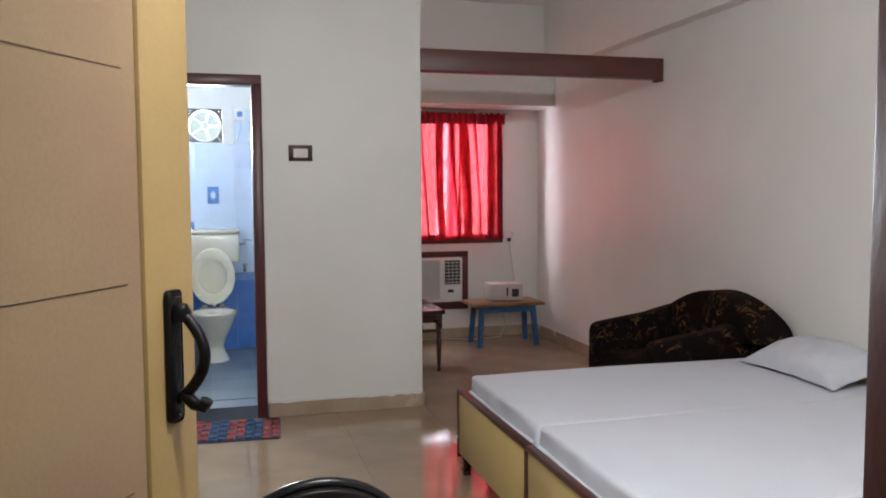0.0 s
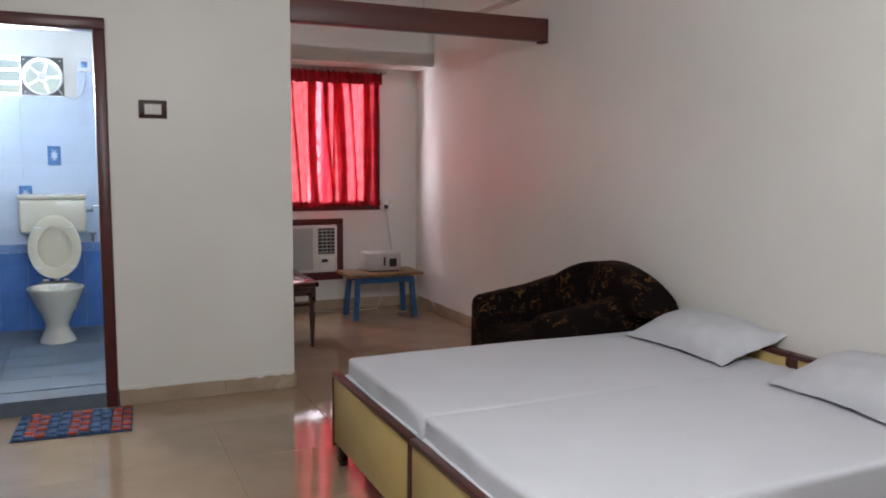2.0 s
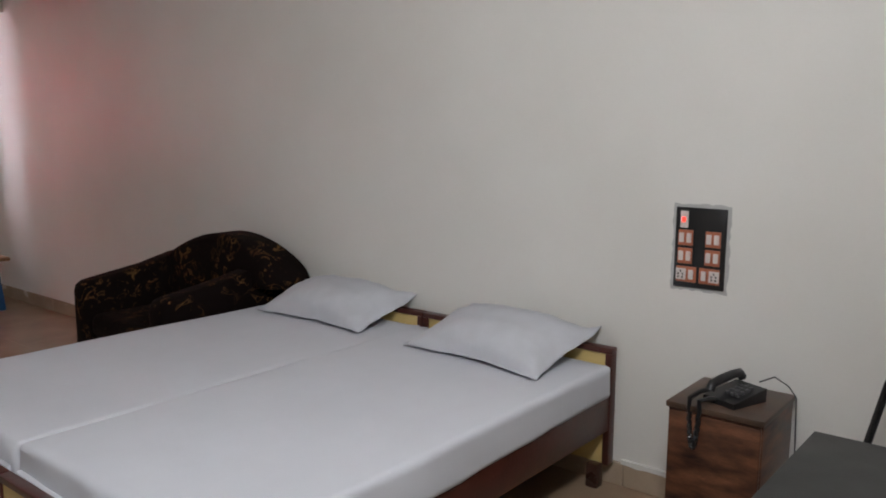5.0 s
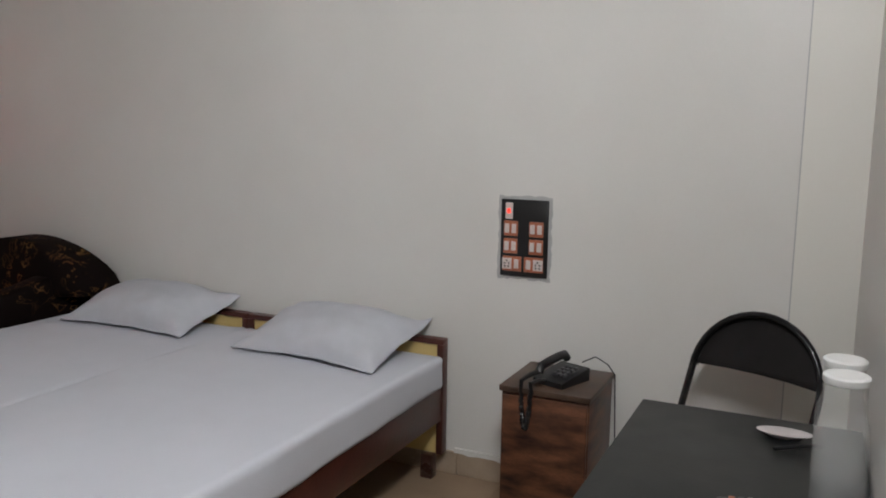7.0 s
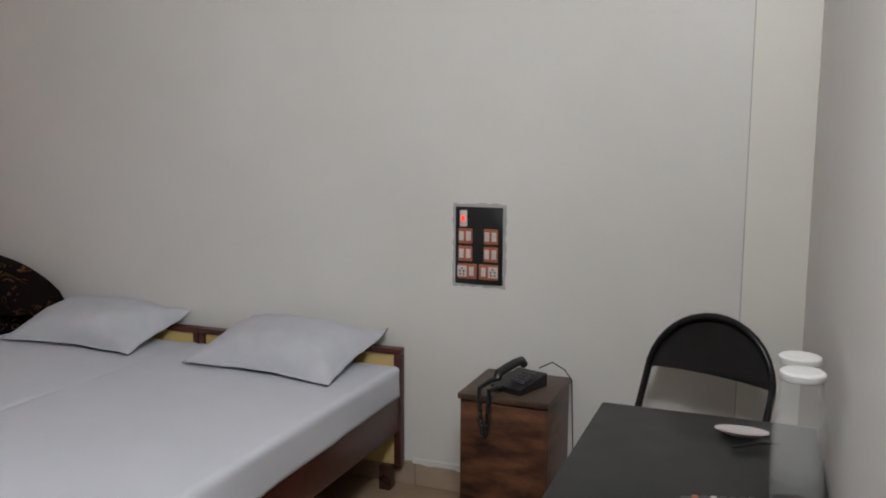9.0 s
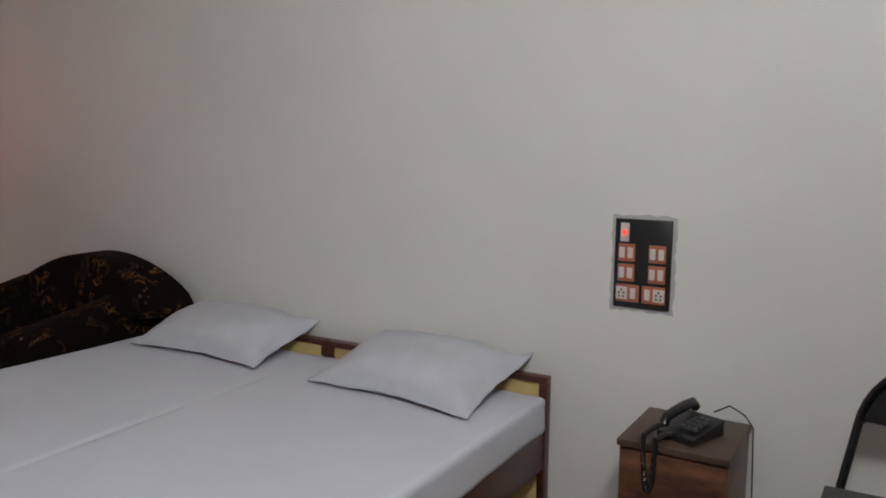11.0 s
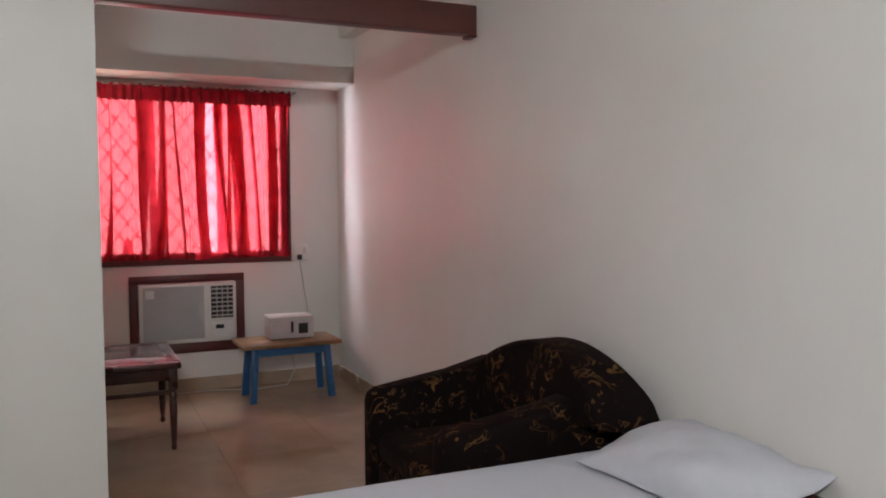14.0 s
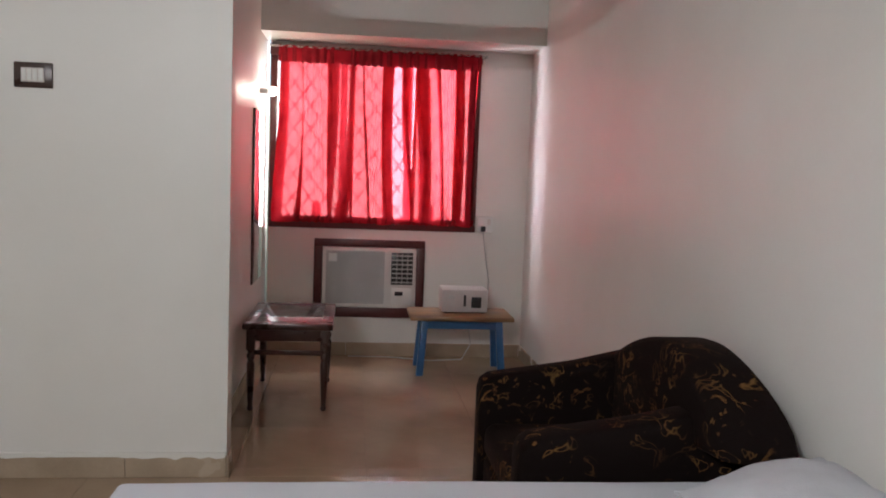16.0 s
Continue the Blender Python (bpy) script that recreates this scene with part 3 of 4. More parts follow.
for x in (-0.205, 0.205):
    for y in (-0.335, 0.30):
        bm = lathe(leg, (x, y, 0), 14)
        box(bm, x - 0.024, x + 0.024, y - 0.024, y + 0.024, 0.33, 0.442, bevel=0.003)
        part("leg", bm, DARKWOOD, ct)
for b in ((-0.205, 0.205, -0.345, -0.325, 0.375, 0.44), (-0.205, 0.205, 0.29, 0.31, 0.375, 0.44), (-0.215, -0.195, -0.335, 0.30, 0.375, 0.44), (0.195, 0.215, -0.335, 0.30, 0.375, 0.44),
          (-0.205, 0.205, -0.342, -0.328, 0.30, 0.325)):
    part("apron", abox(*b, bevel=0.003), DARKWOOD, ct)

# ---- mirror and lamp on the alcove wall ----
mi = thing("wall_mirror", -1.93, 1.89, 0.62, "tall plain mirror on the alcove wall", "mirror")
part("backing", abox(0, 0.012, -0.23, 0.23, 0, 1.12, bevel=0.002), DARKWOOD, mi)
part("glass", abox(0.012, 0.017, -0.222, 0.222, 0.008, 1.112, bevel=0.002), MIRROR, mi, "mirror glass")
bl = thing("bulb_lamp", -1.93, 2.02, 1.88, "lit bulb in a wall holder above the mirror", "lamp")
part("holder", pipe([(0, 0, 0), (0.03, 0, 0), (0.06, 0, 0)], 0.018, 12), WHITEP, bl)
bm = bmesh.new()
bmesh.ops.create_uvsphere(bm, u_segments=16, v_segments=10, radius=0.03)
for v in bm.verts:
    v.co = Vector((v.co.x * 1.15 + 0.085, v.co.y, v.co.z))
part("bulb", bm, BULB, bl, "lit frosted bulb")
tl = thing("tube_light", -2.35, -4.70, 2.46, "lit fluorescent tube fitting above the entrance wall", "lamp", rz=90)
part("batten", abox(0, 0.035, -0.62, 0.62, -0.03, 0.03, bevel=0.005), WHITEP, tl)
part("tube", pipe([(0.055, -0.58, 0), (0.055, 0.58, 0)], 0.014, 10), TUBEGLOW, tl, "lit tube")
for y in (-0.59, 0.59):
    part("end_cap", abox(0.03, 0.07, y - 0.012, y + 0.012, -0.02, 0.02, bevel=0.004), WHITEP, tl)

# ---- armchair sofa against the wall ----
sf = thing("sofa_chair", -0.40, -0.85, 0, "dark brown scroll-patterned plush sofa chair with arched back", "sofa")
part("base", abox(-0.36, 0.36, -0.40, 0.40, 0.04, 0.30, bevel=0.03, seg=3), SOFA, sf)
part("seat_cushion", abox(-0.37, 0.18, -0.30, 0.30, 0.30, 0.43, bevel=0.045, seg=4), SOFA, sf)
arch = [(-0.445, 0.28), (0.41, 0.28)] + [(0.41 - 1.03 * k / 24, 0.632 + 0.208 * math.sin(math.pi * (k / 24) ** 1.22) ** 0.66 + 0.018 * (1 - k / 24)) for k in range(25)] + [(-0.61, 0.592), (-0.445, 0.575)]
bm = outline_slab(arch, "x", 0.14, 0.350, 0.032)
for v in bm.verts:
    v.co.y -= 0.5 * (v.co.x - 0.22) * max(0, min(1, (-0.30 - v.co.y) / 0.25))
part("backrest", bm, SOFA, sf)
for s, c, back in ((1, 0.37, 0.26), (-1, -0.365, 0.29)):
    prof = [(-0.385, 0.06), (-0.385, 0.54), (-0.375, 0.575), (-0.345, 0.597), (-0.30, 0.605), (0.0, 0.648), (back - 0.06, 0.695), (back - 0.01, 0.69), (back, 0.66), (back, 0.06)]
    part("armrest", outline_slab(prof, "y", c - 0.07, c + 0.07, 0.032), SOFA, sf)
for x in (-0.31, 0.31):
    for y in (-0.34, 0.34):
        part("foot", lathe([(0.02, 0), (0.026, 0.045)], (x, y, 0), 12), DARKWOOD, sf)

# ---- two beds pushed together, with mattresses and pillows ----
BEDLABEL = "single bed, pale yellow laminate, red-brown edging,"


def bed(y0, y1, near):
    w = y1 - y0
    b = thing("bed", -1.0, (y0 + y1) / 2, 0, BEDLABEL + (" by nightstand" if near else " by sofa"), "bed", group="beds pushed together")
    h = w / 2
    part("footboard", abox(-0.945, -0.922, -h + 0.012, h - 0.012, 0.10, 0.418, bevel=0.002), CREAMLAM, b, "pale yellow laminate footboard")
    part("footboard_trim", abox(-0.952, -0.915, -h, h, 0.418, 0.440, bevel=0.004), REDWOOD, b, "red-brown top edging")
    for s in (-1, 1):
        part("footboard_trim", abox(-0.952, -0.915, s * (h - 0.006) - 0.006, s * (h - 0.006) + 0.006, 0.08, 0.418, bevel=0.002), REDWOOD, b)
        part("side_rail", abox(-0.915, 0.925, s * (h - 0.018) - 0.014, s * (h - 0.018) + 0.014, 0.245, 0.40, bevel=0.004), REDWOOD, b, "red-brown side rail")
        part("headboard_trim", abox(0.922, 0.968, s * (h - 0.014) - 0.014, s * (h - 0.014) + 0.014, 0.10, 0.555, bevel=0.004), REDWOOD, b)
        part("leg", abox(-0.94, -0.90, s * (h - 0.06) - 0.02, s * (h - 0.06) + 0.02, 0, 0.10, bevel=0.004), DARKWOOD, b)
        part("leg", abox(0.90, 0.95, s * (h - 0.06) - 0.025, s * (h - 0.06) + 0.025, 0, 0.10, bevel=0.004), DARKWOOD, b)
    part("headboard", abox(0.935, 0.958, -h + 0.028, h - 0.028, 0.10, 0.553, bevel=0.002), CREAMLAM, b, "pale yellow laminate headboard")
    part("headboard_trim", abox(0.922, 0.968, -h, h, 0.555, 0.578, bevel=0.004), REDWOOD, b)
    part("deck", abox(-0.914, 0.92, -h + 0.035, h - 0.035, 0.33, 0.40), REDWOOD, b, smooth=False)


def mattress(y0, y1, seed, outer):
    """The sheet hangs a little over the rail on the outer side and lies level across the joint."""
    m = thing("mattress", -1.0, (y0 + y1) / 2, 0.402, "mattress under a smooth white cotton sheet", "mattress", group="mattresses on the beds")
    rnd = random.Random(seed)
    o = [rnd.uniform(0, 9) for _ in range(3)]
    bm = abox(-0.895, 0.918, -(y1 - y0) / 2, (y1 - y0) / 2, 0.0, 0.115)
    bmesh.ops.bevel(bm, geom=list(bm.edges), offset=0.028, segments=4, affect="EDGES", profile=0.6)
    bmesh.ops.triangulate(bm, faces=[f for f in bm.faces if len(f.verts) > 4])
    bmesh.ops.subdivide_edges(bm, edges=[e for e in bm.edges if e.calc_length() > 0.15], cuts=16, use_grid_fill=True)
    for v in bm.verts:
        p = Vector((v.co.x * 1.6 + o[0], v.co.y * 2.6 + o[1], v.co.z + o[2]))
        v.co.z += 0.006 * noise.noise(p) + 0.0025 * noise.noise(p * 4)
        if v.co.z < 0.09:
            v.co.y += 0.007 * math.copysign(1, v.co.y) * noise.noise(Vector((v.co.x * 7, v.co.z * 18, o[2]))) if abs(v.co.y) > (y1 - y0) / 2 - 0.05 else 0
            if v.co.x < -0.85:
                v.co.x += 0.010 * noise.noise(Vector((v.co.y * 8, v.co.z * 14, o[0]))) - 0.012 * (1 - v.co.z / 0.09)
        half = (y1 - y0) / 2
        if v.co.z > 0.06 and -outer * v.co.y > half - 0.06:
            v.co.z = max(v.co.z, 0.113 - 0.022 * max(0, -v.co.x - 0.1) - 0.03 * max(0, -v.co.x - 0.72))
        if v.co.z < 0.045 and outer * v.co.y > half - 0.03:
            v.co.z -= 0.034 - 0.02 * max(0, v.co.x)
    part("sheet", bm, SHEET, m)
    part("tucked_fold", pipe([(-0.905, (y0 - y1) / 2 + 0.03, 0.03), (-0.912, 0.0, 0.026), (-0.905, (y1 - y0) / 2 - 0.03, 0.032)], 0.012, 8), SHEET, m)


bed(-3.264, -2.298, True)
bed(-2.294, -1.312, False)
mattress(-3.274, -2.3005, 1, -1)
mattress(-2.2995, -1.37, 2, 1)


def pillow(x, y, z, rz, tilt, seed, w=0.70, d=0.41, h=0.10):
    """A stuffed case with thin seams, pointed corners and a flat flange."""
    b = thing("pillow", x, y, z, "soft white cotton pillow leaning on the headboard", "pillow", group="pillows on the bed")
    b.matrix_world = pose(x, y, z, 0, -tilt, rz)
    rnd = random.Random(seed)
    o = rnd.uniform(0, 30)
    n, m = 34, 22
    bm = bmesh.new()

    def at(i, j, s):
        u, v = 2 * i / n - 1, 2 * j / m - 1
        e = (max(0, 1 - abs(u) ** 2.2) * max(0, 1 - abs(v) ** 2.2)) ** 0.62
        pull = 1 - 0.13 * (1 - abs(u) ** 1.6) * abs(v) ** 3
        px, py = v * d / 2 * (pull + 0.02 * u * u), u * w / 2 * (1 - 0.09 * (1 - abs(v) ** 1.6) * abs(u) ** 3)
        k = noise.noise(Vector((u * 2 + o, v * 2, s))) * 0.014 + noise.noise(Vector((u * 7 + o, v * 6, s))) * 0.005
        z0 = (h * 0.85 * e + k * e ** 0.5) if s > 0 else (-h * 0.42 * e)
        droop = -0.012 * max(abs(u), abs(v)) ** 6 + 0.008 * noise.noise(Vector((u * 3, v * 3, o)))
        curl = 0.034 * max(0, (v - u) / 2) ** 7 + 0.02 * max(0, (v + u) / 2) ** 6
        crease = 0.006 * math.sin(9 * u + 5 * v + o) * max(abs(u), abs(v)) ** 2 * e ** 0.4
        return (px, py, z0 + crease + curl + droop * (1 if max(abs(u), abs(v)) > 0.7 else 0) + 0.022)
    top = [[bm.verts.new(at(i, j, 1)) for i in range(n + 1)] for j in range(m + 1)]
    low = [[top[j][i] if i in (0, n) or j in (0, m) else bm.verts.new(at(i, j, -1)) for i in range(n + 1)] for j in range(m + 1)]
    for g, flip in ((top, False), (low, True)):
        for j in range(m):
            for i in range(n):
                q = (g[j][i], g[j][i + 1], g[j + 1][i + 1], g[j + 1][i])
                bm.faces.new(q[::-1] if flip else q)
    rim = [top[0][i].co.copy() for i in range(n + 1)] + [top[j][n].co.copy() for j in range(1, m + 1)] + [top[m][i].co.copy() for i in range(n - 1, -1, -1)] + [top[j][0].co.copy() for j in range(m - 1, 0, -1)]
    part("case", bm, PILLOWC, b)
    part("seam", pipe(rim, 0.0035, 5, closed=True), PILLOWC, b, "stitched seam edge")


pillow(-0.185, -1.850, 0.562, 0, 11, 4, 0.70, 0.42, 0.12)
pillow(-0.215, -2.835, 0.562, -4, 11, 9, 0.68, 0.43, 0.12)

# ---- nightstand, telephone ----
ns = thing("nightstand", -0.20, -3.78, 0, "dark brown wood-grain nightstand cabinet", "nightstand")
part("body", abox(-0.168, 0.145, -0.154, 0.154, 0.0, 0.515, bevel=0.003), NIGHT, ns)
part("top", abox(-0.182, 0.15, -0.160, 0.160, 0.515, 0.535, bevel=0.003), NIGHTTOP, ns, "worn brown top")
part("door", abox(-0.178, -0.166, -0.150, 0.150, 0.03, 0.507, bevel=0.003), NIGHT, ns)
ph = thing("telephone", -0.235, -3.80, 0.535, "black corded desk telephone with push buttons", "telephone", rz=-20)
ph.scale = (0.82, 0.82, 0.82)
part("base", outline_slab([(-0.105, 0.0), (0.09, 0.0), (0.09, 0.055), (-0.105, 0.022)], "y", -0.075, 0.075, 0.006), BLACK, ph)
hs = part("handset", pipe([(-0.10, 0.05, 0.045), (-0.085, 0.05, 0.07), (-0.03, 0.05, 0.082), (0.03, 0.05, 0.09), (0.075, 0.05, 0.092), (0.095, 0.05, 0.07)], 0.019, 10), BLACK, ph, "black handset")
for i in range(4):
    for j in range(3):
        x, y = -0.06 + i * 0.027, -0.055 + j * 0.024
        part("button", abox(x, x + 0.017, y, y + 0.015, 0.03 + (x + 0.1) * 0.17, 0.042 + (x + 0.1) * 0.17, bevel=0.002), TUBEGREY, ph)
drop = [(-0.204 - 0.004 * math.sin(k * 1.9), 0.058 - 0.05 * (k / 60), 0.03 - 0.20 * math.sin(k / 60 * math.pi) ** 0.55) for k in range(61)]
coil = [(-0.10, 0.05, 0.05), (-0.15, 0.056, 0.045)] + drop + [(-0.15, 0.01, 0.03), (-0.09, 0.02, 0.015)]
part("coiled_cord", pipe(coil, 0.010, 7), BLACK, ph, "black coiled cord hanging over the edge")
lc = thing("telephone_wire", -0.13, -3.86, 0.58, "thin black telephone wire", "wire")
part("wire", pipe([(0, 0.02, 0.0), (0.03, -0.02, 0.018), (0.055, -0.06, -0.012), (0.065, -0.085, -0.05), (0.068, -0.092, -0.25), (0.072, -0.10, -0.45), (0.08, -0.11, -0.575)], 0.0025, 5), BLACK, lc)

# ---- switchboard on the wall ----
sw = thing("switchboard", 0.0, -3.563, 0.848, "black switchboard with white switches and two sockets", "switchboard")
part("back_plate", abox(-0.012, 0, -0.094, 0.094, 0, 0.295, bevel=0.003), BLACK, sw)
rr = random.Random(4)
edge = []
for k in range(60):
    s = k / 60 * 4
    a, b = int(s), s - int(s)
    c = ((-0.106 + 0.212 * b, -0.012), (0.106, -0.012 + 0.319 * b), (0.106 - 0.212 * b, 0.307), (-0.106, 0.307 - 0.319 * b))[a]
    edge.append((c[0] + rr.uniform(-0.004, 0.004), c[1] + rr.uniform(-0.004, 0.004)))
part("cement_edge", outline_slab(edge, "x", -0.003, -0.0005), ACGRILL, sw, "rough grey cement edging", smooth=False)


def module(y, z, w, socket=None):
    p = part("module", abox(-0.017, -0.012, y - w / 2, y + w / 2, z, z + 0.058, bevel=0.002), ORANGE, sw, "orange-brown switch surround")
    n = 2
    for k in range(n):
        c = y - w / 2 + w * (k + 0.5) / n
        if socket == k:
            part("socket_face", abox(-0.021, -0.017, c - 0.019, c + 0.019, z + 0.008, z + 0.050, bevel=0.002), PLATEW, p)
            for dy, dz in ((0, 0.04), (-0.008, 0.03), (0.008, 0.03), (-0.007, 0.018), (0.007, 0.018)):
                part("pin_hole", abox(-0.0225, -0.021, c + dy - 0.003, c + dy + 0.003, z + dz - 0.003, z + dz + 0.003), BLACK, p, smooth=False)
        else:
            part("rocker", abox(-0.023, -0.017, c - 0.009, c + 0.009, z + 0.012, z + 0.047, bevel=0.002), PLATEW, p)


for y in (0.052, -0.05):
    for z in (0.155, 0.088):
        module(y, z, 0.056)
module(0.044, 0.02, 0.076, 1)
module(-0.042, 0.02, 0.076, 0)
ind = part("indicator", abox(-0.018, -0.012, 0.045, 0.075, 0.22, 0.282, bevel=0.003), PLATEW, sw)
part("neon", abox(-0.022, -0.018, 0.053, 0.067, 0.242, 0.260, bevel=0.002), REDLED, ind, "glowing red neon lamp")
s2 = thing("light_switch", -2.613, 0.0, 1.66, "dark switch plate with white rocker switches", "switch")
part("plate", abox(-0.076, 0.076, -0.012, 0, 0, 0.102, bevel=0.003), DARKWOOD, s2)
part("surround", abox(-0.046, 0.046, -0.016, -0.012, 0.022, 0.08, bevel=0.002), PLATEW, s2)
for k in range(4):
    part("rocker", abox(-0.042 + k * 0.022, -0.024 + k * 0.022, -0.021, -0.016, 0.027, 0.075, bevel=0.002), WHITEP, s2)

# ---- desk with things on it ----
dk = thing("desk", -1.45, -4.455, 0, "black laminate desk against the entrance wall", "desk")
part("top", abox(-0.50, 0.50, -0.24, 0.24, 0.722, 0.75, bevel=0.004), DESK, dk)
for x in (-0.47, 0.47):
    part("side_panel", abox(x - 0.012, x + 0.012, -0.22, 0.22, 0, 0.722, bevel=0.002), DESK, dk)
part("back_panel", abox(-0.457, 0.457, -0.21, -0.195, 0.30, 0.722), DESK, dk, smooth=False)


def bottle(x, y):
    b = thing("water_bottle", x, y, 0.75, "clear plastic water bottle with a white lid", "bottle", group="bottles on the desk")
    b.scale = (0.98, 0.98, 0.93)
    p = [(0.040, 0.0), (0.045, 0.006), (0.045, 0.15), (0.043, 0.165), (0.036, 0.18), (0.034, 0.19), (0.036, 0.20), (0.036, 0.245)]
    part("body", lathe(p, seg=28), BOTTLE, b, "clear ribbed plastic").visible_shadow = False
    part("lid", lathe([(0.037, 0.243), (0.0385, 0.246), (0.0385, 0.256), (0.035, 0.259), (0.03, 0.259)], seg=28), WHITEP, b, "white lid")


bottle(-1.392, -4.637)
bottle(-1.280, -4.637)
pl = thing("saucer", -1.068, -4.540, 0.75, "small white steel saucer", "saucer")
pl.scale = (0.55, 1.05, 1)
part("dish", lathe([(0.03, 0), (0.035, 0.004), (0.052, 0.010), (0.054, 0.012), (0.05, 0.011), (0.03, 0.007)], seg=28), STAB, pl)
sp = thing("spoon", -1.135, -4.575, 0.75, "dark spoon beside the saucer", "spoon")
part("handle", pipe([(-0.03, 0.05, 0.006), (0.0, 0.0, 0.01), (0.02, -0.04, 0.008)], 0.004, 6), BLACK, sp)


def remote(x, y, rz, grey):
    r = thing("remote_control", x, y, 0.75, "black remote control with %s buttons" % ("grey" if grey else "coloured"), "remote control", rz=rz, group="remote controls on the desk")
    part("case", abox(-0.095, 0.095, -0.024, 0.024, 0, 0.02, bevel=0.007), BLACK, r)
    for i in range(8):
        for j in range(3):
            part("button", abox(-0.075 + i * 0.016, -0.065 + i * 0.016, -0.017 + j * 0.013, -0.008 + j * 0.013, 0.0195, 0.023, bevel=0.001),
                 (STAB if (i + j) % 4 == 0 else TUBEGREY) if grey or i or j == 1 else ORANGE, r, smooth=False)
    part("ring", lathe([(0.013, 0.019), (0.015, 0.023), (0.008, 0.023)], (0.073, 0, 0), 16), TUBEGREY, r)


remote(-1.475, -4.545, -75, False)
remote(-1.540, -4.560, -79, True)


# ---- folding chairs with a round vinyl back ----
def folding_chair(x, y, rz, label, tall=1.0):
    """Front faces local -x: an arched tube carries the back, a second tube the seat."""
    c = thing("folding_chair", x, y, 0, label, "chair", rz=rz, group="folding chairs")
    c.scale = (1, 1, tall)
    r = 0.205
    arc = [(0.02 + 0.05 * math.sin(a), r * math.cos(a), 0.655 + r * math.sin(a)) for a in (math.pi * k / 18 for k in range(19))]
    frame_line = [(-0.30, r, 0.012), (-0.12, r, 0.33)] + arc + [(-0.12, -r, 0.33), (-0.30, -r, 0.012)]
    part("frame_tube", pipe(frame_line, 0.0115, 10), TUBE, c, "black arched tube frame")
    back = [((r - 0.012) * math.cos(math.pi * k / 18), 0.665 + (r - 0.012) * math.sin(math.pi * k / 18)) for k in range(19)]
    back = back + [(-0.19, 0.672), (-0.1, 0.675), (0.0, 0.676), (0.1, 0.675), (0.19, 0.672)]
    bm = outline_slab(back, "x", 0.022, 0.046, 0.006)
    for v in bm.verts:
        v.co.x += 0.05 * max(0, (v.co.z - 0.655) / r) + 0.02 * (1 - (v.co.y / r) ** 2) - 0.005
    part("backrest", bm, VINYL, c, "black vinyl padded backrest")
    seat = [(-0.22 + 0.21 * math.cos(2 * math.pi * k / 28), 0.205 * math.sin(2 * math.pi * k / 28)) for k in range(28)]
    part("seat", outline_slab(seat, "z", 0.425, 0.465, 0.015), VINYL, c, "round black vinyl seat")
    for s in (-1, 1):
        part("rear_leg", pipe([(-0.26, s * 0.185, 0.42), (-0.05, s * 0.185, 0.2), (0.10, s * 0.185, 0.012)], 0.0105, 8), TUBE, c)
    part("stretcher", pipe([(0.06, -0.185, 0.07), (0.06, 0.185, 0.07)], 0.008, 8), TUBE, c)
    part("stretcher", pipe([(-0.25, -r, 0.10), (-0.25, r, 0.10)], 0.008, 8), TUBE, c)


folding_chair(-0.34, -4.414, -23, "black folding chair with round back behind the desk", 0.985)
folding_chair(-2.93, -3.60, -88, "black folding chair with round back near the door", 1.012)

# ---- bathroom things ----
wc = thing("toilet", -3.20, 1.62, 0.085, "ivory ceramic toilet with raised seat and cistern", "toilet")
bowl = [(0.125, 0.0), (0.12, 0.02), (0.085, 0.09), (0.08, 0.13), (0.105, 0.20), (0.15, 0.29), (0.178, 0.36), (0.19, 0.385), (0.192, 0.40), (0.165, 0.40), (0.15, 0.37), (0.09, 0.27), (0.05, 0.24)]
part("bowl", lathe(bowl, (0, -0.07, 0), 32, 1.0, 1.22), CERAMIC, wc)
part("pan_back", abox(-0.13, 0.13, 0.10, 0.27, 0.18, 0.40, bevel=0.03, seg=3), CERAMIC, wc)


def ring(ro, ri, z0, z1, cy, stretch):
    bm = bmesh.new()
    prof = ((ro, -0.01), (ro, 0.008), ((ro + ri) / 2, 0.014), (ri, 0.006), (ri, -0.01))
    loops = [[bm.verts.new((r * math.cos(a), cy + w * -1, (z0 + z1) / 2 + (r * stretch) * math.sin(a))) for a in (2 * math.pi * k / 36 for k in range(36))] for r, w in prof]
    for p, q in zip(loops, loops[1:] + loops[:1]):
        for k in range(36):
            bm.faces.new((p[k], p[(k + 1) % 36], q[(k + 1) % 36], q[k]))
    return bm


part("seat_ring", ring(0.182, 0.118, 0.43, 0.91, 0.115, 1.27), SEATP, wc, "ivory raised seat ring")
part("seat_lid", outline_slab([(0.175 * math.cos(2 * math.pi * k / 36), 0.675 + 0.235 * math.sin(2 * math.pi * k / 36)) for k in range(36)], "y", 0.165, 0.18, 0.006), SEATP, wc, "ivory raised lid")
for x, z in ((-0.115, 0.52), (0.115, 0.52), (-0.11, 0.82), (0.11, 0.82)):
    part("bumper", abox(x - 0.02, x + 0.02, 0.094, 0.106, z - 0.008, z + 0.008, bevel=0.004), WHITEP, wc, "white seat bumper")
for x in (-0.07, 0.07):
    part("hinge", pipe([(x - 0.02, 0.12, 0.425), (x + 0.02, 0.12, 0.425)], 0.011, 8), CHROME, wc)
ci = part("cistern", abox(-0.235, 0.225, 0.175, 0.375, 0.775, 1.03, bevel=0.025, seg=3), CERAMIC, wc, "ivory cistern")
part("cistern_lid", abox(-0.242, 0.232, 0.165, 0.378, 1.03, 1.063, bevel=0.012), CERAMIC, ci)
part("flush_pipe", pipe([(0.0, 0.28, 0.75), (0.0, 0.28, 0.40)], 0.022, 10), CERAMIC, wc)
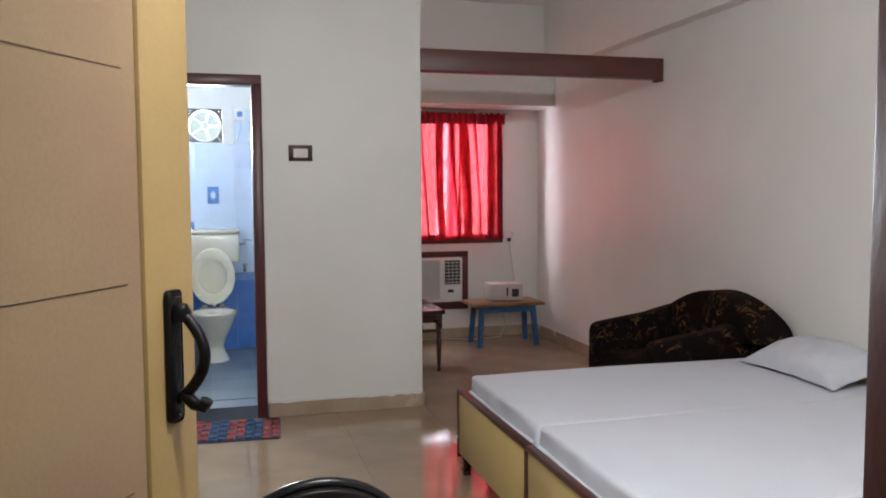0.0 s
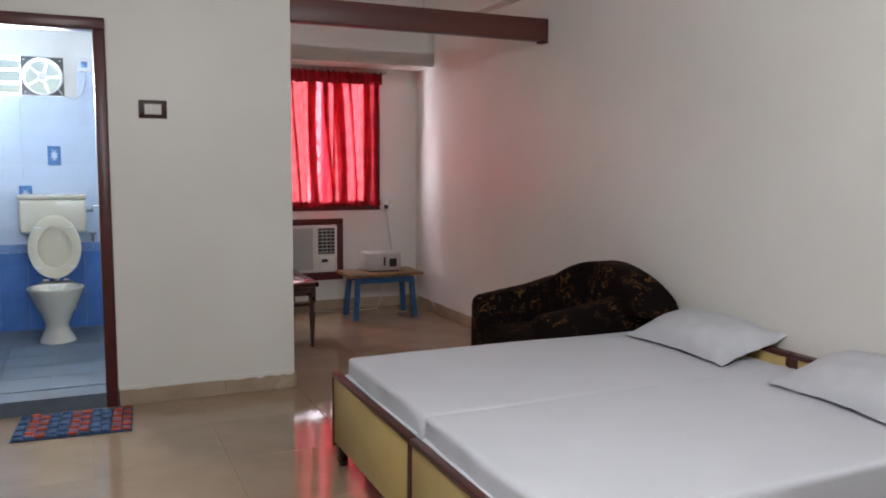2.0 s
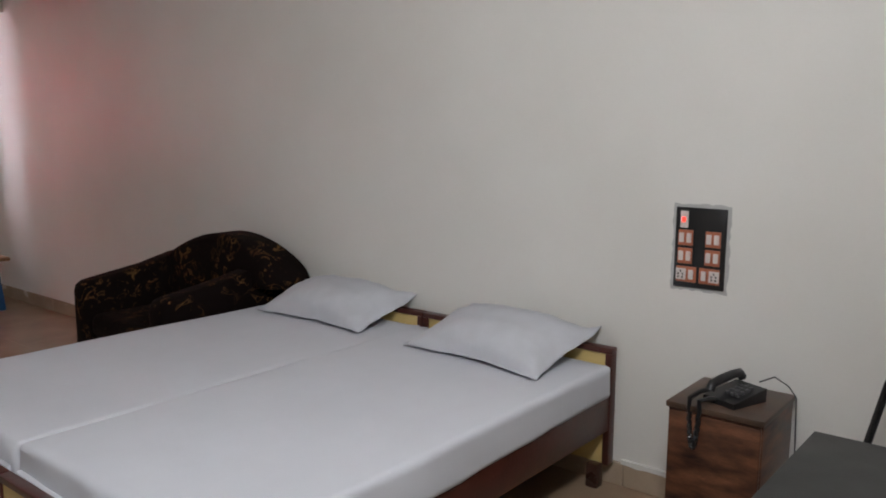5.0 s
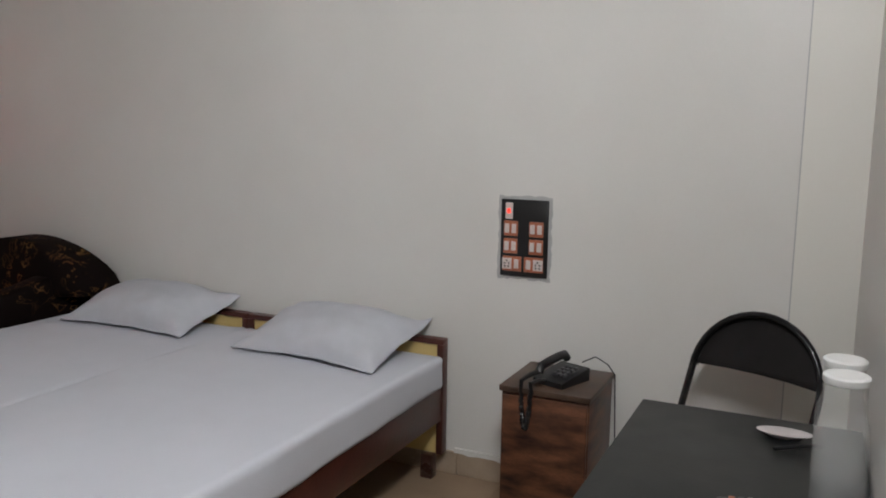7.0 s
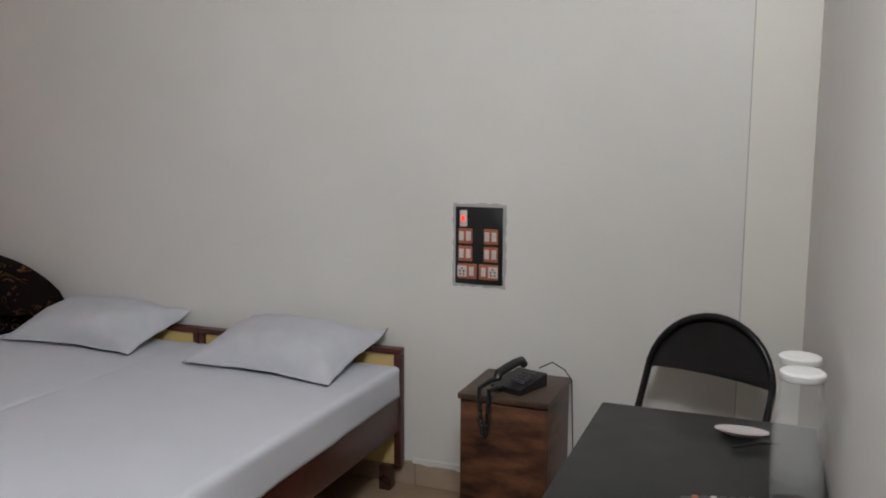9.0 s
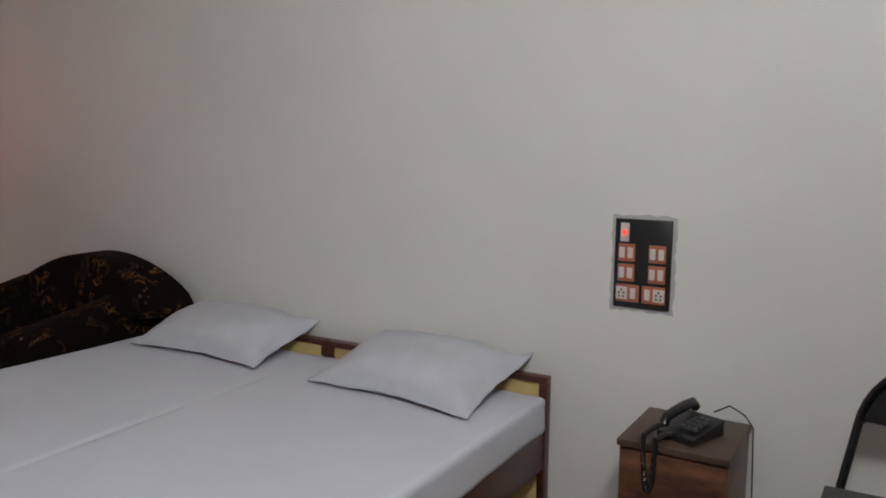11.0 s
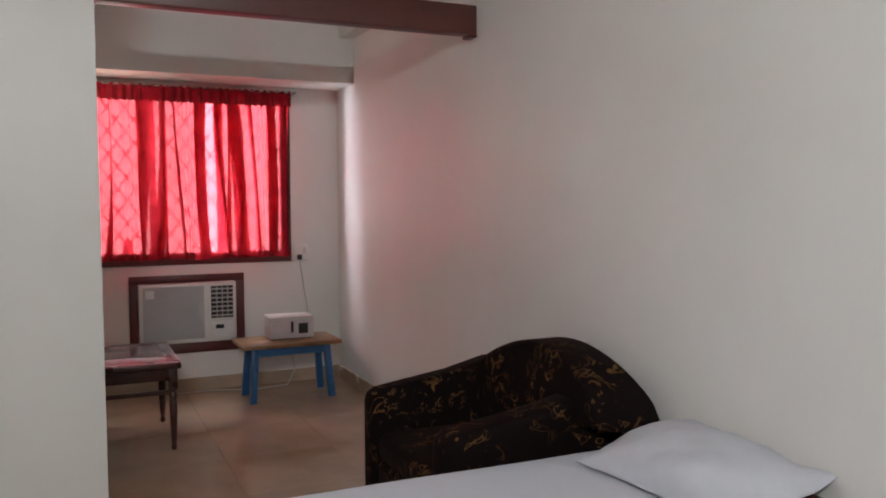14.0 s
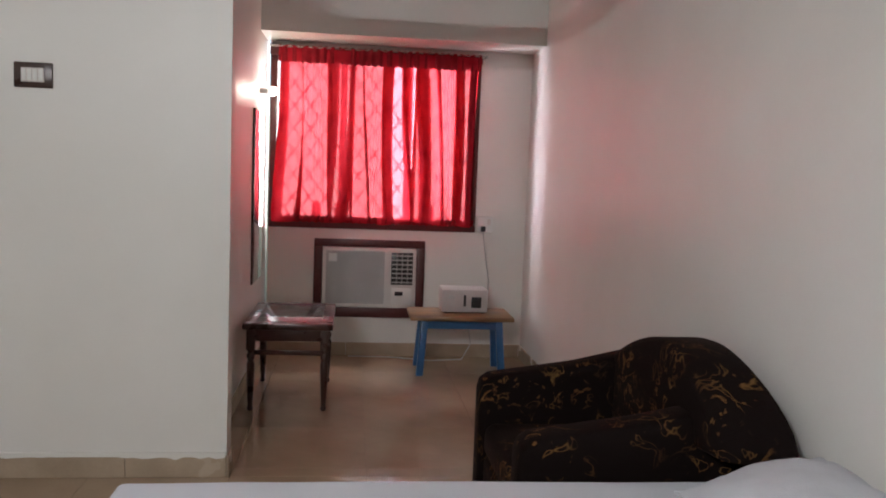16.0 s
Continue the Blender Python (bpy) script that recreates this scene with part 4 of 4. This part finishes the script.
tp = thing("tap", -2.93, 1.99, 1.02, "chrome wall tap beside the cistern", "tap")
part("body", pipe([(0, 0, 0), (0, -0.06, 0), (-0.05, -0.09, 0.0), (-0.09, -0.10, 0.005)], 0.012, 8), CHROME, tp)
part("lever", pipe([(0, -0.05, 0.01), (0, -0.05, 0.03), (0.06, -0.06, 0.03)], 0.006, 6), CHROME, tp)
av = thing("angle_valve", -2.93, 1.99, 0.78, "chrome angle valve on the blue tiles", "valve")
part("body", pipe([(0, 0, 0), (0, -0.05, 0), (0, -0.055, 0.05)], 0.014, 8), CHROME, av)
part("wheel", lathe([(0.02, 0), (0.024, 0.008), (0.02, 0.016)], (0, -0.055, 0.05), 12), CHROME, av)
hp = thing("hand_shower", -3.79, 1.2, 0.62, "white hand spray hose on a wall hook", "hand shower")
part("hose", pipe([(0.02, 0, 0.10), (0.05, 0.0, 0.08), (0.06, 0.0, -0.1), (0.05, 0.0, -0.38), (0.03, 0, -0.48)], 0.011, 8), WHITEP, hp)
part("hook", abox(-0.008, 0.07, -0.03, 0.03, 0.10, 0.12, bevel=0.004), CHROME, hp)
ex = thing("exhaust_fan", -3.238, 2.0, 2.036, "white round exhaust fan in the bathroom window", "exhaust fan")
bm = bmesh.new()
for r0, r1, d0, d1 in ((0.140, 0.126, -0.035, 0.03),):
    lo = [[bm.verts.new((r * math.cos(a), d, r * math.sin(a))) for a in (2 * math.pi * k / 32 for k in range(32))] for r, d in ((r0, d0), (r1, d0), (r1, d1), (r0, d1))]
    for p, q in zip(lo, lo[1:] + lo[:1]):
        for k in range(32):
            bm.faces.new((p[k], p[(k + 1) % 32], q[(k + 1) % 32], q[k]))
part("ring", bm, WHITEP, ex, "white round housing")
part("hub", outline_slab([(0.034 * math.cos(2 * math.pi * k / 20), 0.034 * math.sin(2 * math.pi * k / 20)) for k in range(20)], "y", -0.03, 0.02, 0.004), ACGRILL, ex)
for k in range(5):
    a = 2 * math.pi * k / 5
    bm = abox(0.03, 0.118, -0.003, 0.0, -0.010, 0.010)
    bmesh.ops.rotate(bm, verts=bm.verts, cent=(0, 0, 0), matrix=Matrix.Rotation(radians(35), 3, "X"))
    bmesh.ops.rotate(bm, verts=bm.verts, cent=(0, 0, 0), matrix=Matrix.Rotation(a, 3, "Y"))
    part("blade", bm, ACGRILL, ex)
bm = bmesh.new()
rim = [(0.139 * math.cos(2 * math.pi * k / 32), 0.139 * math.sin(2 * math.pi * k / 32)) for k in range(32)]
out = [(0.146 * max(-1, min(1, 1.42 * math.cos(2 * math.pi * k / 32))), 0.144 * max(-1, min(1, 1.42 * math.sin(2 * math.pi * k / 32)))) for k in range(32)]
lo = [[bm.verts.new((x, d, z)) for x, z in line] for line, d in ((rim, -0.012), (out, -0.012), (out, 0.01), (rim, 0.01))]
for p, q in zip(lo, lo[1:] + lo[:1]):
    for k in range(32):
        bm.faces.new((p[k], p[(k + 1) % 32], q[(k + 1) % 32], q[k]))
part("mounting_plate", bm, TUBEGREY, ex, "dark square mounting plate", smooth=False)
for x, z in ((-0.122, -0.12), (0.122, -0.12), (-0.122, 0.12), (0.122, 0.12)):
    part("bolt", abox(x - 0.008, x + 0.008, -0.018, -0.012, z - 0.008, z + 0.008, bevel=0.003), CHROME, ex)
lv = thing("window_2", -3.425, 2.06, 1.89, "bathroom ventilation window with glass louvres", "window", kind="structure")
for b in ((-0.365, 0.335, -0.02, 0.02, 0, 0.018), (-0.365, 0.335, -0.02, 0.02, 0.272, 0.29), (-0.365, -0.345, -0.02, 0.02, 0.018, 0.272), (0.035, 0.05, -0.02, 0.02, 0.018, 0.272)):
    part("frame", abox(*b, bevel=0.003), WHITEP, lv)
for k in range(2):
    bm = abox(-0.345, 0.035, -0.03, 0.03, -0.002, 0.002)
    bmesh.ops.rotate(bm, verts=bm.verts, cent=(0, 0, 0), matrix=Matrix.Rotation(radians(-8), 3, "X"))
    bmesh.ops.translate(bm, verts=bm.verts, vec=(0, 0, 0.095 + 0.10 * k))
    part("louvre", bm, PANE, lv, smooth=False).visible_shadow = False
bs = thing("bathroom_socket", -2.945, 2.0, 2.085, "white and blue plastic socket box", "socket")
part("box", abox(-0.05, 0.05, -0.035, 0, 0, 0.10, bevel=0.005), WHITEP, bs)
part("face", abox(-0.022, 0.022, -0.04, -0.035, 0.03, 0.075, bevel=0.002), MOTIF, bs)
fw = thing("fan_wire", -2.94, 1.98, 2.08, "grey fan wire hanging in a loop", "wire")
part("wire", pipe([(0, 0, 0.02), (0.0, -0.01, -0.08), (-0.03, -0.01, -0.17), (-0.09, -0.01, -0.215), (-0.16, -0.01, -0.19), (-0.2, -0.01, -0.12)], 0.004, 6), ACGRILL, fw)

# ---- woven mat at the bathroom step ----
mt = thing("door_mat", -3.08, -0.265, 0.0, "blue and red woven cotton door mat at the bathroom step", "mat", rz=-4)
part("backing", abox(-0.29, 0.29, -0.205, 0.205, 0.001, 0.007), MATBLUE, mt, smooth=False)
for j in range(12):
    for i in range(11):
        x, y = -0.285 + i * 0.052, -0.20 + j * 0.0335
        red = (i % 4 in (1, 2)) and (j + i // 2) % 3 != 0
        bm = abox(x + 0.002, x + 0.05, y + 0.002, y + 0.0315, 0.006, 0.016 + 0.003 * ((i * 7 + j * 5) % 3), bevel=0.006, seg=1)
        part("yarn_block", bm, MATRED if red else MATBLUE, mt)

# ---- tiles of the floors and the bathroom wall, skirting ----
tile_mesh = {}


def tile(name, x0, x1, y0, y1, z0, z1, mat, parent):
    key = (name, mat.name, round(x1 - x0, 3), round(y1 - y0, 3), round(z1 - z0, 3))
    if key not in tile_mesh:
        tile_mesh[key] = finish(name, abox(0, x1 - x0, 0, y1 - y0, 0, z1 - z0, bevel=0.0006, seg=1), mat, False)
    ob = new(name, tile_mesh[key])
    ob.parent = parent
    ob.location = (x0, y0, z0)


T = 0.6
for i in range(7):
    for j in range(12):
        x1, y0 = -T * i, -4.70 + T * j
        x0, y1 = max(x1 - T, -3.95), min(y0 + T, 2.42)
        if y1 <= 0.001:
            spans = [(x0, x1, y0, y1)]
        elif y0 >= 0:
            spans = [(max(x0, -1.93), x1, y0, y1)]
        else:
            spans = [(x0, x1, y0, 0.0), (max(x0, -1.93), x1, 0.0, y1)]
        for a, b, c, d in spans:
            if b - a > 0.02 and d - c > 0.02:
                tile("floor_tile", a + 0.0004, b - 0.0004, c + 0.0004, d - 0.0004, -0.009, 0.0, TILE, floor)
bfloor = bpy.data.objects["bathroom_floor"]
for i in range(6):
    for j in range(6):
        x0, y0 = -3.80 + 0.3 * i, 0.19 + 0.3 * j
        x1 = min(x0 + 0.3, -2.06)
        tile("floor_tile", x0 + 0.0015, x1 - 0.0015, y0 + 0.0015, y0 + 0.2985, 0.083, 0.09, BATHFLOOR, bfloor)
bwall = bpy.data.objects["bathroom_wall_north"]
rows = [(0.09, 0.40, BLUETILE), (0.40, 0.695, BLUETILE), (0.695, 0.762, BORDER), (0.762, 1.075, PALETILE), (1.075, 1.375, PALETILE), (1.375, 1.675, PALETILE), (1.675, 1.888, PALETILE), (1.888, 2.18, PALETILE)]
for z0, z1, m in rows:
    for i in range(9):
        x0 = -3.80 + 0.2 * i
        x1 = min(x0 + 0.2, -2.06)
        if z0 > 1.88 and x0 < -3.09:
            continue
        tile("wall_tile", x0 + 0.0005, x1 - 0.0005, 1.992, 2.0, z0 + 0.0005, z1 - 0.0005, m, bwall)
for x, z, w, h in ((-3.585, 1.669, 0.092, 0.143), (-3.182, 1.367, 0.092, 0.146), (-3.39, 1.07, 0.09, 0.142)):
    mo = part("motif_tile", abox(x - w / 2, x + w / 2, 1.987, 1.9915, z, z + h), MOTIF, bwall, "blue floral motif tile", smooth=False)
    part("flower", outline_slab([((0.032 if k % 2 else 0.014) * math.cos(2 * math.pi * k / 16) + x, (0.052 if k % 2 else 0.022) * math.sin(2 * math.pi * k / 16) + z + h / 2) for k in range(16)],
                                "y", 1.985, 1.987), PALETILE, mo, smooth=False)
for z0, z1, m in rows[:3]:
    for j in range(9):
        tile("wall_tile", -3.80, -3.793, 0.19 + 0.2 * j, 0.388 + 0.2 * j, z0 + 0.001, z1 - 0.001, m, bath_left)
skirting("y", -0.012, 0, -4.50, 2.41)
skirting("x", 2.408, 2.42, -1.92, -0.012)
skirting("x", -0.012, 0, -2.845, -1.815)
skirting("y", -1.815, -1.803, -0.012, 0.12)
skirting("y", -1.93, -1.918, 0.13, 2.408)
skirting("x", -4.70, -4.688, -2.52, -0.10)
skirting("y", -3.95, -3.938, -4.69, -0.01)
skirting("x", -0.012, 0, -3.938, -3.61)


def paint_edge(axis, fixed, a, b, seed):
    """The ragged lower edge of the wall paint, run over the top of the skirting."""
    rnd = random.Random(seed)
    n = int((b - a) / 0.035)
    top = [(a + (b - a) * k / n, 0.112) for k in range(n + 1)]
    low = [(a + (b - a) * k / n, 0.094 - max(0, rnd.gauss(0.002, 0.006))) for k in range(n, -1, -1)]
    part("paint_edge", outline_slab(low + top, axis, *fixed), WALL, skirt, "ragged white paint edge", smooth=False)


paint_edge("y", (-0.0145, -0.001), -2.84, -1.82, 3)
paint_edge("x", (-0.0145, -0.001), -4.48, -3.29, 5)
